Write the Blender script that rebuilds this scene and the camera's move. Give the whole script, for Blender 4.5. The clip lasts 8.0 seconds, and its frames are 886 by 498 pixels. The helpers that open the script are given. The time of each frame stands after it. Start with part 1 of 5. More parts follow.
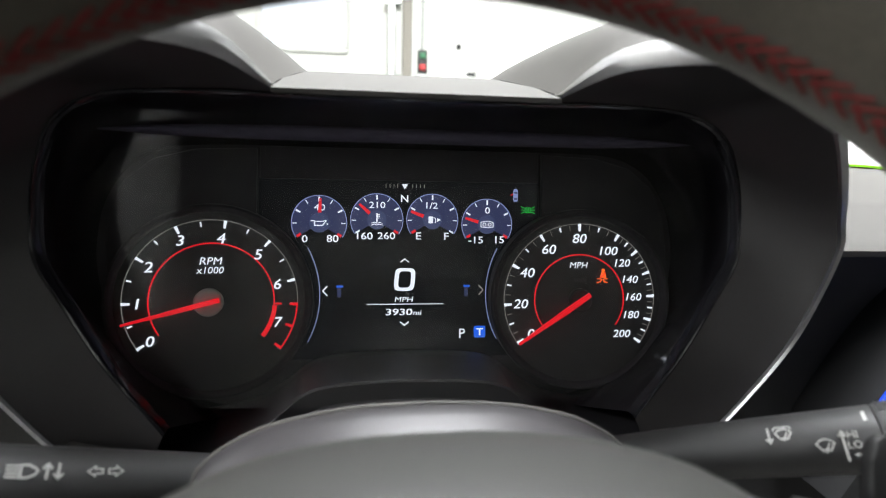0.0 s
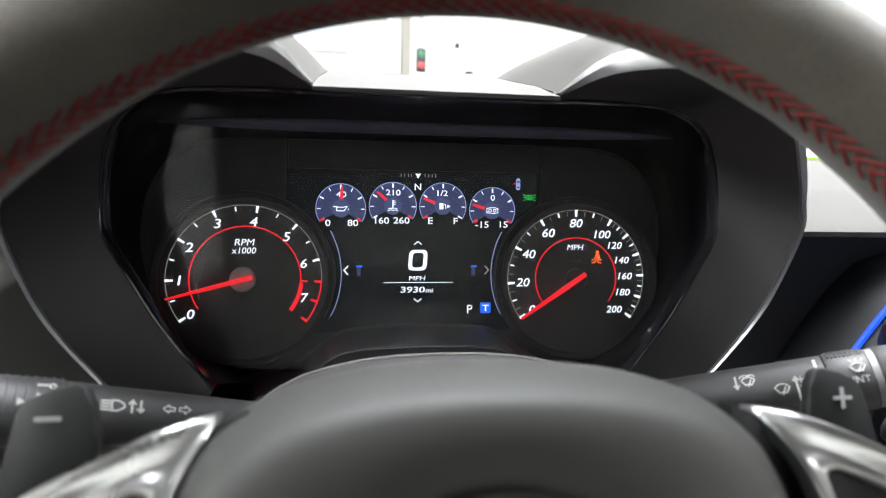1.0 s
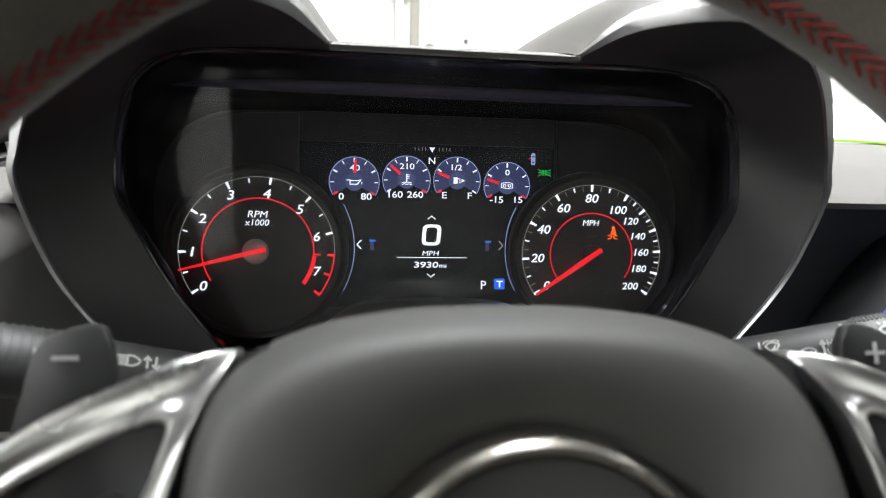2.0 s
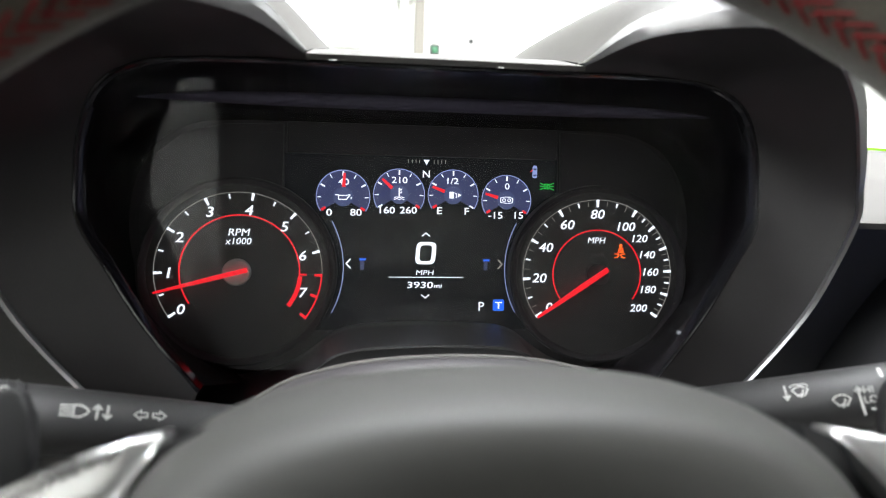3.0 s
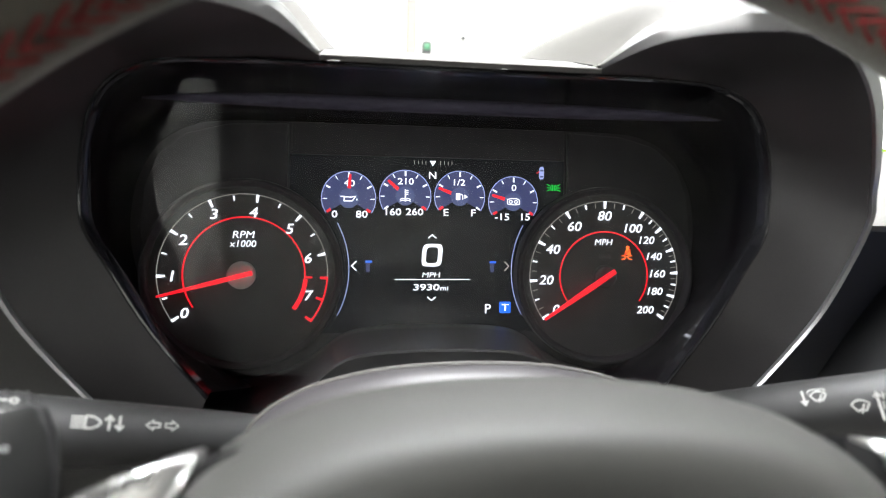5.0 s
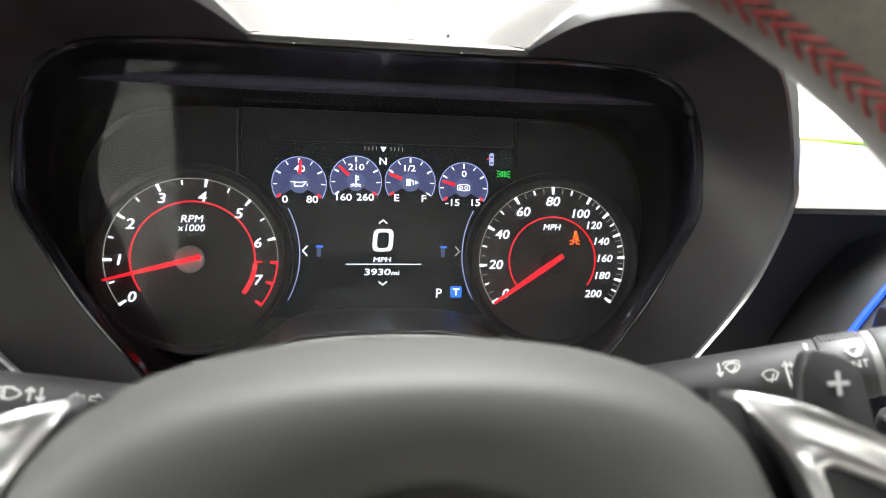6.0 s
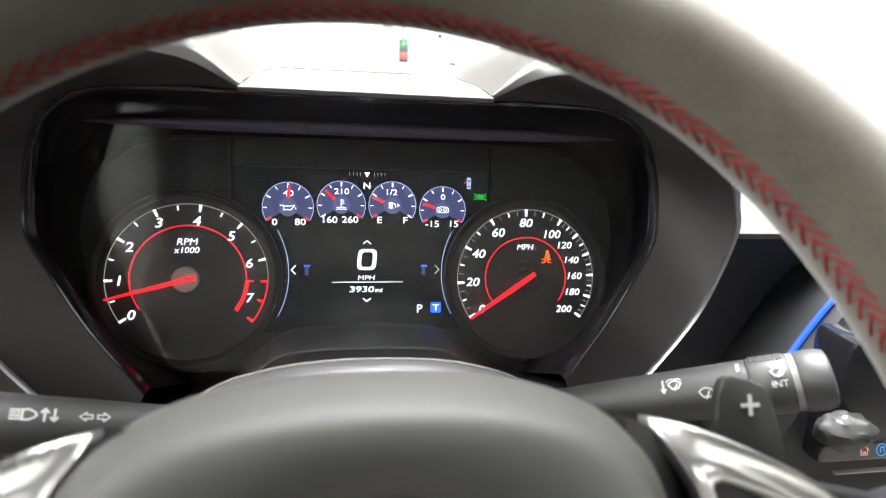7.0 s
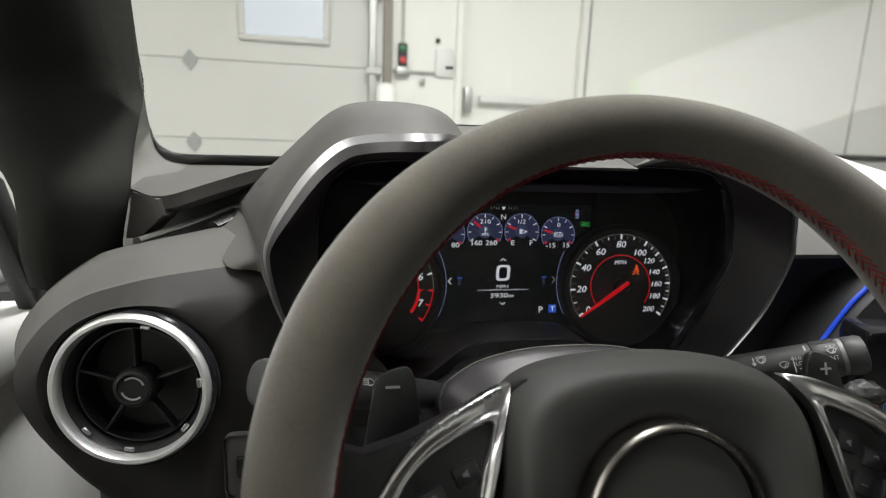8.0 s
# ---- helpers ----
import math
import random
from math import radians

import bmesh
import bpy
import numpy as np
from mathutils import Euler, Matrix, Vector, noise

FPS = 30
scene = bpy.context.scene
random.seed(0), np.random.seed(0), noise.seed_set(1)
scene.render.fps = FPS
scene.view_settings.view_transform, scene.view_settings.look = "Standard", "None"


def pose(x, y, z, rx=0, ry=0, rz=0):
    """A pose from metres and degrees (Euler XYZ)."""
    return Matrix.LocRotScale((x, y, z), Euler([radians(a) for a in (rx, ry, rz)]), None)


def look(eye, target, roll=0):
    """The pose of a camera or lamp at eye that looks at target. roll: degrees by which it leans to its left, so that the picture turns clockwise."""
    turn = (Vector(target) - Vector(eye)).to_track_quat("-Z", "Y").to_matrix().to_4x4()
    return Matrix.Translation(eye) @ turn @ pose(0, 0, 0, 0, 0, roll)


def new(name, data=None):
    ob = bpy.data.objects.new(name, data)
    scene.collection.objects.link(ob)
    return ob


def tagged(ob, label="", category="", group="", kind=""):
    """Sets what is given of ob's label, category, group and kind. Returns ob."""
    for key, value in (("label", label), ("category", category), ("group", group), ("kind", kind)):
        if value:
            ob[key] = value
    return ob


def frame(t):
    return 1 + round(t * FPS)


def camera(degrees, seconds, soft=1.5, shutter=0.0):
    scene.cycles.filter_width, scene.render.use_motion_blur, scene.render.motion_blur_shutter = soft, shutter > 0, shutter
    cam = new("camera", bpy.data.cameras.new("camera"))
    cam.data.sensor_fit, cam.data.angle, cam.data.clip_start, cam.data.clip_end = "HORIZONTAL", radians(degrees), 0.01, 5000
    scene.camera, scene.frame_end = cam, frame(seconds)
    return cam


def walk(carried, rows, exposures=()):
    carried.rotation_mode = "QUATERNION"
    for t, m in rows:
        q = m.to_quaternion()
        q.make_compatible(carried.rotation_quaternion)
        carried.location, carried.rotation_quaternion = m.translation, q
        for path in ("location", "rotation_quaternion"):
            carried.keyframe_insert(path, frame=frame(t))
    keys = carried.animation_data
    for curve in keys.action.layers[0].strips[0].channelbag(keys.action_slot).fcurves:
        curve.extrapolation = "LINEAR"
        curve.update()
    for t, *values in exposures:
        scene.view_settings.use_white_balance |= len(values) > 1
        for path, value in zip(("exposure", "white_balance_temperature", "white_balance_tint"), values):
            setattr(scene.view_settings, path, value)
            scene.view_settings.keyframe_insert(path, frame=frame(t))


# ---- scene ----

cam = camera(78.0, 8.0, soft=1.1)
cam.data.dof.use_dof, cam.data.dof.focus_distance, cam.data.dof.aperture_fstop = True, 0.385, 8.0
PATH = [  # seconds, eye x y z, yaw, pitch, roll
    (0, -0.0195, -0.3444, 0.9550, -7.37, -9.93, 1.49),
    (0.2, -0.0045, -0.3479, 0.9685, -7.80, -10.21, 1.42),
    (0.5, -0.0140, -0.3653, 0.9646, -7.57, -9.99, 1.51),
    (1, -0.0335, -0.3825, 0.9507, -7.69, -10.11, 1.56),
    (1.5, -0.0416, -0.3861, 0.9292, -7.44, -10.19, 1.68),
    (3, -0.0277, -0.3544, 0.9413, -6.35, -10.30, 1.70),
    (3.5, -0.0326, -0.3452, 0.9357, -6.51, -10.36, 1.64),
    (4, -0.0259, -0.3492, 0.9428, -6.72, -10.43, 1.70),
    (4.2, -0.0297, -0.3432, 0.9390, -6.44, -10.58, 1.73),
    (5.3, -0.0382, -0.3511, 0.9448, -7.82, -10.60, 1.86),
    (5.5, -0.0273, -0.3515, 0.9402, -8.07, -10.64, 1.90),
    (6, -0.0124, -0.3593, 0.9362, -8.50, -10.68, 1.93),
    (6.5, -0.0073, -0.3634, 0.9365, -8.88, -10.90, 1.93),
    (7, -0.0065, -0.3831, 0.9571, -9.19, -10.98, 1.99),
    (7.3, -0.0259, -0.4023, 0.9814, -9.29, -11.16, 1.91),
    (7.5, -0.0575, -0.4297, 0.9917, -9.63, -11.21, 2.13),
    (7.7, -0.0966, -0.4573, 1.0009, -9.46, -11.24, 1.94),
    (7.8, -0.1160, -0.4709, 0.9997, -10.04, -11.18, 1.84),
    (8, -0.1572, -0.4797, 0.9957, -11.31, -11.36, 2.13),
]


def aim(x, y, z, yaw, pitch, roll):
    a, b = radians(yaw), radians(pitch)
    way = Vector((-math.sin(a) * math.cos(b), math.cos(a) * math.cos(b), math.sin(b)))
    return look((x, y, z), Vector((x, y, z)) + way, roll)


EXPOSURES = [(0, 0.05, 6100, 10), (0.5, 0.45, 6000, 10), (1.0, 0.5, 6000, 10), (1.5, 0.3, 6150, 10), (3.5, 0.68, 6050, 10), (5.5, 1.08, 6200, 10), (6.5, 1.2, 6250, 10), (7.0, 1.2, 6250, 10), (7.5, 0.27, 6300, 10), (7.7, -0.2, 6300, 10), (8.0, -0.90, 6350, 10)]
walk(cam, [(t, aim(*row)) for t, *row in PATH], EXPOSURES)

# ---- world and large lights ----
world = bpy.data.worlds.new("world")
world.use_nodes = True
world.node_tree.nodes["Background"].inputs[0].default_value = (0.9, 0.95, 1.0, 1)
world.node_tree.nodes["Background"].inputs[1].default_value = 0.15
scene.world = world
LAMP_WATTS = 98.0


def ceiling_lamp(x, y, z, length, width, share):
    data = bpy.data.lights.new("tube_light", "AREA")
    data.shape, data.size, data.size_y, data.energy = "RECTANGLE", width, length, LAMP_WATTS * share
    data.color = (1.0, 0.98, 0.945)
    ob = new("tube_light", data)
    ob.matrix_world = pose(x, y, z)


LAMP_X, LAMP_Y = (-4.0, 0.25, 3.0), (-2.8, -1.25, 0.3)
SHARES = ((1.0, 2.2, 0.8), (0.9, 0.8, 2.7), (0.5, 0.5, 1.0))
for lx, column in zip(LAMP_X, SHARES):
    for ly, lamp_share in zip(LAMP_Y, column):
        ceiling_lamp(lx, ly, 3.22, 1.6, 0.28, lamp_share)


# ---- materials ----
def material(name, colour, rough=0.5, metal=0.0, grain=0.0, scale=400.0, vary=0.0, sheen=0.0, coat=0.0, spec=0.5, stain=8.0, rough_vary=0.0):
    m = bpy.data.materials.new(name)
    m.use_nodes = True
    nt = m.node_tree
    bsdf = nt.nodes["Principled BSDF"]
    bsdf.inputs["Base Color"].default_value = (*colour, 1)
    bsdf.inputs["Roughness"].default_value = rough
    bsdf.inputs["Metallic"].default_value = metal
    bsdf.inputs["Sheen Weight"].default_value = sheen
    bsdf.inputs["Coat Weight"].default_value = coat
    bsdf.inputs["Specular IOR Level"].default_value = spec
    co = nt.nodes.new("ShaderNodeTexCoord")
    if vary:
        n1, n2 = nt.nodes.new("ShaderNodeTexNoise"), nt.nodes.new("ShaderNodeTexNoise")
        n1.inputs["Scale"].default_value, n1.inputs["Detail"].default_value = stain, 5
        n2.inputs["Scale"].default_value, n2.inputs["Detail"].default_value = scale, 2
        add = nt.nodes.new("ShaderNodeMath")
        add.operation = "ADD"
        nt.links.new(co.outputs["Object"], n1.inputs["Vector"])
        nt.links.new(co.outputs["Object"], n2.inputs["Vector"])
        nt.links.new(n1.outputs["Fac"], add.inputs[0])
        nt.links.new(n2.outputs["Fac"], add.inputs[1])
        mapr = nt.nodes.new("ShaderNodeMapRange")
        mapr.inputs["From Min"].default_value, mapr.inputs["From Max"].default_value = 0.6, 1.4
        mapr.inputs["To Min"].default_value, mapr.inputs["To Max"].default_value = 1 - vary, 1 + vary
        nt.links.new(add.outputs[0], mapr.inputs["Value"])
        mul = nt.nodes.new("ShaderNodeVectorMath")
        mul.operation = "SCALE"
        mul.inputs[0].default_value = colour
        nt.links.new(mapr.outputs["Result"], mul.inputs["Scale"])
        nt.links.new(mul.outputs["Vector"], bsdf.inputs["Base Color"])
        if rough_vary:
            mr = nt.nodes.new("ShaderNodeMapRange")
            mr.inputs["From Min"].default_value, mr.inputs["From Max"].default_value = 0.35, 0.65
            mr.inputs["To Min"].default_value, mr.inputs["To Max"].default_value = rough - rough_vary, rough + rough_vary
            nt.links.new(n1.outputs["Fac"], mr.inputs["Value"])
            nt.links.new(mr.outputs["Result"], bsdf.inputs["Roughness"])
    if grain:
        n3, bump = nt.nodes.new("ShaderNodeTexNoise"), nt.nodes.new("ShaderNodeBump")
        n3.inputs["Scale"].default_value, n3.inputs["Detail"].default_value = scale * 2, 3
        bump.inputs["Strength"].default_value, bump.inputs["Distance"].default_value = grain, 0.0006
        nt.links.new(co.outputs["Object"], n3.inputs["Vector"])
        nt.links.new(n3.outputs["Fac"], bump.inputs["Height"])
        nt.links.new(bump.outputs["Normal"], bsdf.inputs["Normal"])
    return m


def glowing(name, colour, strength):
    m = material(name, tuple(c * 0.2 for c in colour), 0.4)
    bsdf = m.node_tree.nodes["Principled BSDF"]
    bsdf.inputs["Emission Color"].default_value = (*colour, 1)
    bsdf.inputs["Emission Strength"].default_value = strength
    return m


def clear(name, tint, ior, veil=0.0):
    m = bpy.data.materials.new(name)
    m.use_nodes = True
    nt = m.node_tree
    nt.nodes.clear()
    out, mix = nt.nodes.new("ShaderNodeOutputMaterial"), nt.nodes.new("ShaderNodeMixShader")
    tr, gl, fr = nt.nodes.new("ShaderNodeBsdfTransparent"), nt.nodes.new("ShaderNodeBsdfGlossy"), nt.nodes.new("ShaderNodeFresnel")
    tr.inputs["Color"].default_value = (*tint, 1)
    gl.inputs["Roughness"].default_value = 0.03
    fr.inputs["IOR"].default_value = ior
    nt.links.new(fr.outputs[0], mix.inputs[0])
    nt.links.new(tr.outputs[0], mix.inputs[1])
    nt.links.new(gl.outputs[0], mix.inputs[2])
    last = mix
    # A pale diffuse share imitates veiling glare and lifts the blacks.
    if veil:
        last, df, nz, mul = nt.nodes.new("ShaderNodeMixShader"), nt.nodes.new("ShaderNodeBsdfDiffuse"), nt.nodes.new("ShaderNodeTexNoise"), nt.nodes.new("ShaderNodeMath")
        nz.inputs["Scale"].default_value, nz.inputs["Detail"].default_value = 24.0, 2.0
        mul.operation, mul.inputs[1].default_value = "MULTIPLY", veil * 2
        df.inputs["Color"].default_value = (0.8, 0.79, 0.76, 1)
        nt.links.new(nz.outputs["Fac"], mul.inputs[0])
        nt.links.new(mul.outputs[0], last.inputs[0])
        nt.links.new(mix.outputs[0], last.inputs[1])
        nt.links.new(df.outputs[0], last.inputs[2])
    nt.links.new(last.outputs[0], out.inputs["Surface"])
    return m


DASH = material("soft_dash", (0.072, 0.069, 0.064), 0.66, grain=0.25, scale=900, vary=0.08, stain=14, spec=0.3)
DASH_LOW = material("hard_dash", (0.020, 0.019, 0.0175), 0.62, grain=0.3, scale=900, vary=0.1, stain=12, spec=0.25)
FUNNEL = material("satin_black", (0.027, 0.025, 0.026), 0.42, grain=0.15, scale=1100, vary=0.12, stain=20, spec=0.4)
PIANO = material("piano_black", (0.012, 0.012, 0.014), 0.14, vary=0.1, stain=18, rough_vary=0.05)
APRON = material("apron_black", (0.028, 0.027, 0.029), 0.45, grain=0.05, scale=900, vary=0.1, stain=22, spec=0.4)
CAVITY = material("gloss_black_wall", (0.020, 0.019, 0.022), 0.2, vary=0.1, stain=20, rough_vary=0.05)
VIOLET = material("violet_black", (0.040, 0.036, 0.055), 0.65, spec=0.25, vary=0.1, stain=18)
PLATE = material("cluster_plate", (0.036, 0.034, 0.038), 0.6, grain=0.02, scale=900, vary=0.1, stain=25, spec=0.2)
DIAL = material("dial_black", (0.046, 0.044, 0.044), 0.55, vary=0.12, scale=600, stain=30)
CAP = material("needle_cap", (0.46, 0.45, 0.44), 0.5, vary=0.1, scale=500, stain=60)
SATIN = material("satin_chrome", (0.44, 0.44, 0.45), 0.36, metal=1.0, vary=0.05, scale=500, stain=25, rough_vary=0.05)
BRIGHT = material("bright_chrome", (0.62, 0.62, 0.615), 0.30, metal=1.0, vary=0.04, scale=300, stain=20, rough_vary=0.05)
SUEDE = material("suede", (0.068, 0.0612, 0.0475), 0.95, grain=0.35, scale=1300, vary=0.32, sheen=0.3, stain=38, spec=0.2)
THREAD = material("red_thread", (0.155, 0.019, 0.019), 0.85, grain=0.3, scale=1500, vary=0.25, stain=90, spec=0.2)
HUB = material("hub_leather", (0.031, 0.031, 0.028), 0.62, grain=0.05, scale=1600, vary=0.08, stain=16, spec=0.45)
STALK = material("stalk_plastic", (0.030, 0.030, 0.030), 0.5, grain=0.2, scale=900, vary=0.08, stain=30, spec=0.35)
PADDLE = material("paddle_plastic", (0.010, 0.010, 0.010), 0.55, grain=0.15, scale=900, vary=0.08, stain=30, spec=0.3)
RINGM = material("satin_ring", (0.86, 0.86, 0.85), 0.42, metal=0.85, vary=0.04, scale=400, stain=30)
BAND = material("grey_band", (0.12, 0.12, 0.115), 0.5, vary=0.08, scale=900, stain=40)
PANEL = material("dark_panel", (0.022, 0.022, 0.023), 0.55, grain=0.05, scale=900, vary=0.1, stain=18, spec=0.3)
DARK_CHROME = material("dark_chrome", (0.20, 0.19, 0.17), 0.3, metal=1.0, vary=0.05, scale=300, stain=20, rough_vary=0.05)
PILLAR = material("pillar_cloth", (0.019, 0.019, 0.017), 0.9, grain=0.4, scale=600, vary=0.12, stain=9, spec=0.1)
HINGE = material("hinge_grey", (0.27, 0.28, 0.27), 0.5, metal=0.3, vary=0.12, scale=80, stain=20)
PADDLE_PRINT = material("paddle_print", (0.24, 0.24, 0.24), 0.6, vary=0.06, scale=900, stain=60)
FOOT = material("pillar_foot_lit", (0.09, 0.088, 0.08), 0.7, grain=0.3, scale=700, vary=0.08, stain=10)
BUTTON_PRINT = material("dim_print", (0.15, 0.15, 0.16), 0.6, vary=0.06, scale=900, stain=60)
DIM_PRINT = material("unlit_print", (0.10, 0.10, 0.10), 0.6, vary=0.06, scale=900, stain=60)
PRINT = material("grey_print", (0.33, 0.33, 0.315), 0.6, vary=0.06, scale=900, stain=60)
BUTTON = material("button_black", (0.012, 0.012, 0.013), 0.35, vary=0.1, stain=40)
# Set pale so unseen cabin surfaces bounce light onto wheel and dials.
BOUNCE = material("bounce_grey", (0.20, 0.19, 0.18), 0.95, grain=0.5, scale=300, vary=0.15, stain=7, spec=0.1)
LINER = material("headliner", (0.14, 0.135, 0.127), 0.9, grain=0.4, scale=600, vary=0.08, stain=6, spec=0.2)
FRIT = material("frit_black", (0.006, 0.006, 0.006), 0.3, vary=0.1, stain=15)
WALL = material("white_wall", (0.74, 0.74, 0.70), 0.55, grain=0.1, scale=60, vary=0.03, stain=1.5)
DOORW = material("garage_door_white", (0.50, 0.50, 0.47), 0.45, grain=0.15, scale=90, vary=0.03, stain=2.0)
SEAM = material("door_seam", (0.36, 0.36, 0.34), 0.6, vary=0.08, stain=5)
STEEL = material("galvanised_steel", (0.36, 0.37, 0.35), 0.42, metal=0.7, vary=0.15, scale=60, stain=12)
POST = material("grey_post", (0.21, 0.19, 0.16), 0.55, vary=0.08, scale=80, stain=4)
DADO = material("dado_grey", (0.55, 0.55, 0.53), 0.6, vary=0.05, scale=60, stain=3)
BLACK = material("black_trim", (0.012, 0.012, 0.012), 0.5, vary=0.1, stain=9)
CONCRETE = material("concrete", (0.33, 0.33, 0.32), 0.5, grain=0.2, scale=40, vary=0.14, stain=1.2)
LIME = material("lime_card", (0.30, 0.72, 0.015), 0.4, vary=0.04, scale=300, stain=30)
PAPER = material("white_paper", (0.66, 0.66, 0.64), 0.5, vary=0.02, scale=200, stain=20)
MIRRORW = material("pale_plastic", (0.62, 0.62, 0.60), 0.4, vary=0.04, stain=8)
REDP = material("red_plastic", (0.5, 0.03, 0.03), 0.4, vary=0.05, stain=40)
GREENP = material("green_plastic", (0.02, 0.16, 0.06), 0.4, vary=0.05, stain=40)
WINDOW = glowing("daylight_pane", (0.88, 0.93, 1.0), 1.0)
TUBE = glowing("tube_glow", (1.0, 0.98, 0.94), 6.0)
GLASS = clear("windshield_glass", (0.97, 0.985, 0.97), 1.5)
SIDE_GLASS = clear("side_glass", (0.62, 0.64, 0.63), 1.5)
# The diffuse share lays a glare-like haze over the dials.
LENS = clear("cluster_lens", (0.96, 0.96, 0.96), 1.33, veil=0.022)
LIT_WHITE = glowing("lit_white", (0.92, 0.95, 1.0), 0.95)
LIT_DIM = glowing("lit_dim_white", (0.85, 0.80, 0.70), 0.20)
LIT_RED = glowing("lit_red", (1.0, 0.010, 0.02), 0.68)
LIT_GREEN = glowing("lit_green", (0.02, 0.85, 0.07), 0.55)
LIT_ORANGE = glowing("lit_orange", (1.0, 0.13, 0.01), 1.0)
LIT_BLUE = glowing("lit_blue", (0.012, 0.11, 0.72), 0.9)
LIT_NAVY = glowing("lit_navy", (0.026, 0.032, 0.098), 0.75)
LIT_NAVY2 = glowing("lit_navy_core", (0.050, 0.064, 0.150), 0.75)
LIT_EDGE = glowing("lit_pale_blue", (0.36, 0.43, 0.80), 0.6)
FILM = material("crumpled_film", (0.022, 0.022, 0.022), 0.42, vary=0.2, scale=300, stain=80, spec=0.4)
LIT_HOME = glowing("lit_home", (0.8, 0.3, 0.28), 0.35)
LIT_CYAN = glowing("lit_cyan", (0.05, 0.3, 0.7), 0.4)
LIT_STRIP = glowing("ambient_blue", (0.02, 0.10, 0.95), 0.75)
SCREEN = glowing("screen_black", (0.008, 0.009, 0.012), 0.2)
SCREEN.node_tree.nodes["Principled BSDF"].inputs["Roughness"].default_value = 0.3
SCREEN.node_tree.nodes["Principled BSDF"].inputs["Specular IOR Level"].default_value = 0.15


# ---- helpers for meshes ----
def empty(name, place=(0, 0, 0), **tags):
    ob = new(name)
    ob.location = place
    ob.empty_display_size = 0.02
    return tagged(ob, **tags)


def part(name, bm, mat, parent=None, label="", smooth=True, angle=40, facing=None, **tags):
    bmesh.ops.recalc_face_normals(bm, faces=bm.faces[:])
    if facing is not None:
        bm.normal_update()
        if sum(f.normal.dot(Vector(facing)) for f in bm.faces) < 0:
            bmesh.ops.reverse_faces(bm, faces=bm.faces[:])
    me = bpy.data.meshes.new(name)
    bm.to_mesh(me)
    bm.free()
    me.materials.append(mat)
    if smooth:
        for p in me.polygons:
            p.use_smooth = True
        me.set_sharp_from_angle(angle=radians(angle))
    ob = new(name, me)
    if parent is not None:
        ob.parent = parent
        ob.matrix_parent_inverse = parent_inverse(parent)
    return tagged(ob, label=label, **tags)


def parent_inverse(ob):
    return ob.matrix_basis.inverted() if ob.parent is None else Matrix.Identity(4)


def box(bm, size, m=Matrix.Identity(4), bevel=0.0, seg=2):
    new_verts = bmesh.ops.create_cube(bm, size=1.0, matrix=m @ Matrix.Diagonal((*size, 1)))["verts"]
    if bevel:
        edges = {e for v in new_verts for e in v.link_edges}
        bmesh.ops.bevel(bm, geom=list(edges), offset=bevel, segments=seg, profile=0.5, affect="EDGES")
    return bm


def boxed(size, m=Matrix.Identity(4), bevel=0.0, seg=2):
    return box(bmesh.new(), size, m, bevel, seg)


def smooth_line(points, steps=4, closed=False):
    """A Catmull-Rom curve through the points."""
    p = [Vector(q) for q in points]
    out, n = [], len(p)
    for i in range(n if closed else n - 1):
        a = p[(i - 1) % n] if closed or i > 0 else p[0] * 2 - p[1]
        b, c = p[i], p[(i + 1) % n]
        d = p[(i + 2) % n] if closed or i + 2 < n else c * 2 - b
        for k in range(steps):
            s = k / steps
            out.append(0.5 * (2 * b + (c - a) * s + (2 * a - 5 * b + 4 * c - d) * s * s + (3 * b - a - 3 * c + d) * s ** 3))
    if not closed:
        out.append(p[-1].copy())
    return out


def loft(bm, rows, closed=False):
    """A skin over rows of points, all of one length."""
    verts = [[bm.verts.new(q) for q in row] for row in rows]
    n = len(rows[0])
    for a, b in zip(verts, verts[1:]):
        for i in range(n if closed else n - 1):
            j = (i + 1) % n
            bm.faces.new((a[i], a[j], b[j], b[i]))
    return verts


def mirrored(points):
    return [Vector((-q[0], q[1], q[2])) for q in points]


def tube(bm, points, radius, seg=10, flat=1.0, up=(0, 0, 1), ends=True, closed=False):
    """A tube along points; radius is a number or one for each point; flat squeezes it along up."""
    p = [Vector(q) for q in points]
    rows = []
    for i, q in enumerate(p):
        if closed:
            way = p[(i + 1) % len(p)] - p[i - 1]
        else:
            way = p[min(i + 1, len(p) - 1)] - p[max(i - 1, 0)]
        way.normalize()
        side = way.cross(Vector(up)).normalized()
        lift = side.cross(way).normalized()
        r = radius[i] if hasattr(radius, "__len__") else radius
        rows.append([q + side * (r * math.cos(2 * math.pi * k / seg)) + lift * (r * flat * math.sin(2 * math.pi * k / seg)) for k in range(seg)])
    if closed:
        rows.append(rows[0])
    v = loft(bm, rows, closed=True)
    if closed:
        bmesh.ops.remove_doubles(bm, verts=bm.verts[:], dist=1e-6)
    elif ends:
        bm.faces.new(v[0][::-1])
        bm.faces.new(v[-1])
    return bm


def slab(bm, outline, depth, m=Matrix.Identity(4)):
    """A flat piece of an outline in x and y, from z = 0 down to -depth."""
    top = [bm.verts.new(m @ Vector((x, y, 0))) for x, y in outline]
    low = [bm.verts.new(m @ Vector((x, y, -depth))) for x, y in outline]
    bm.faces.new(top)
    bm.faces.new(low[::-1])
    for i in range(len(top)):
        j = (i + 1) % len(top)
        bm.faces.new((top[j], top[i], low[i], low[j]))
    return bm


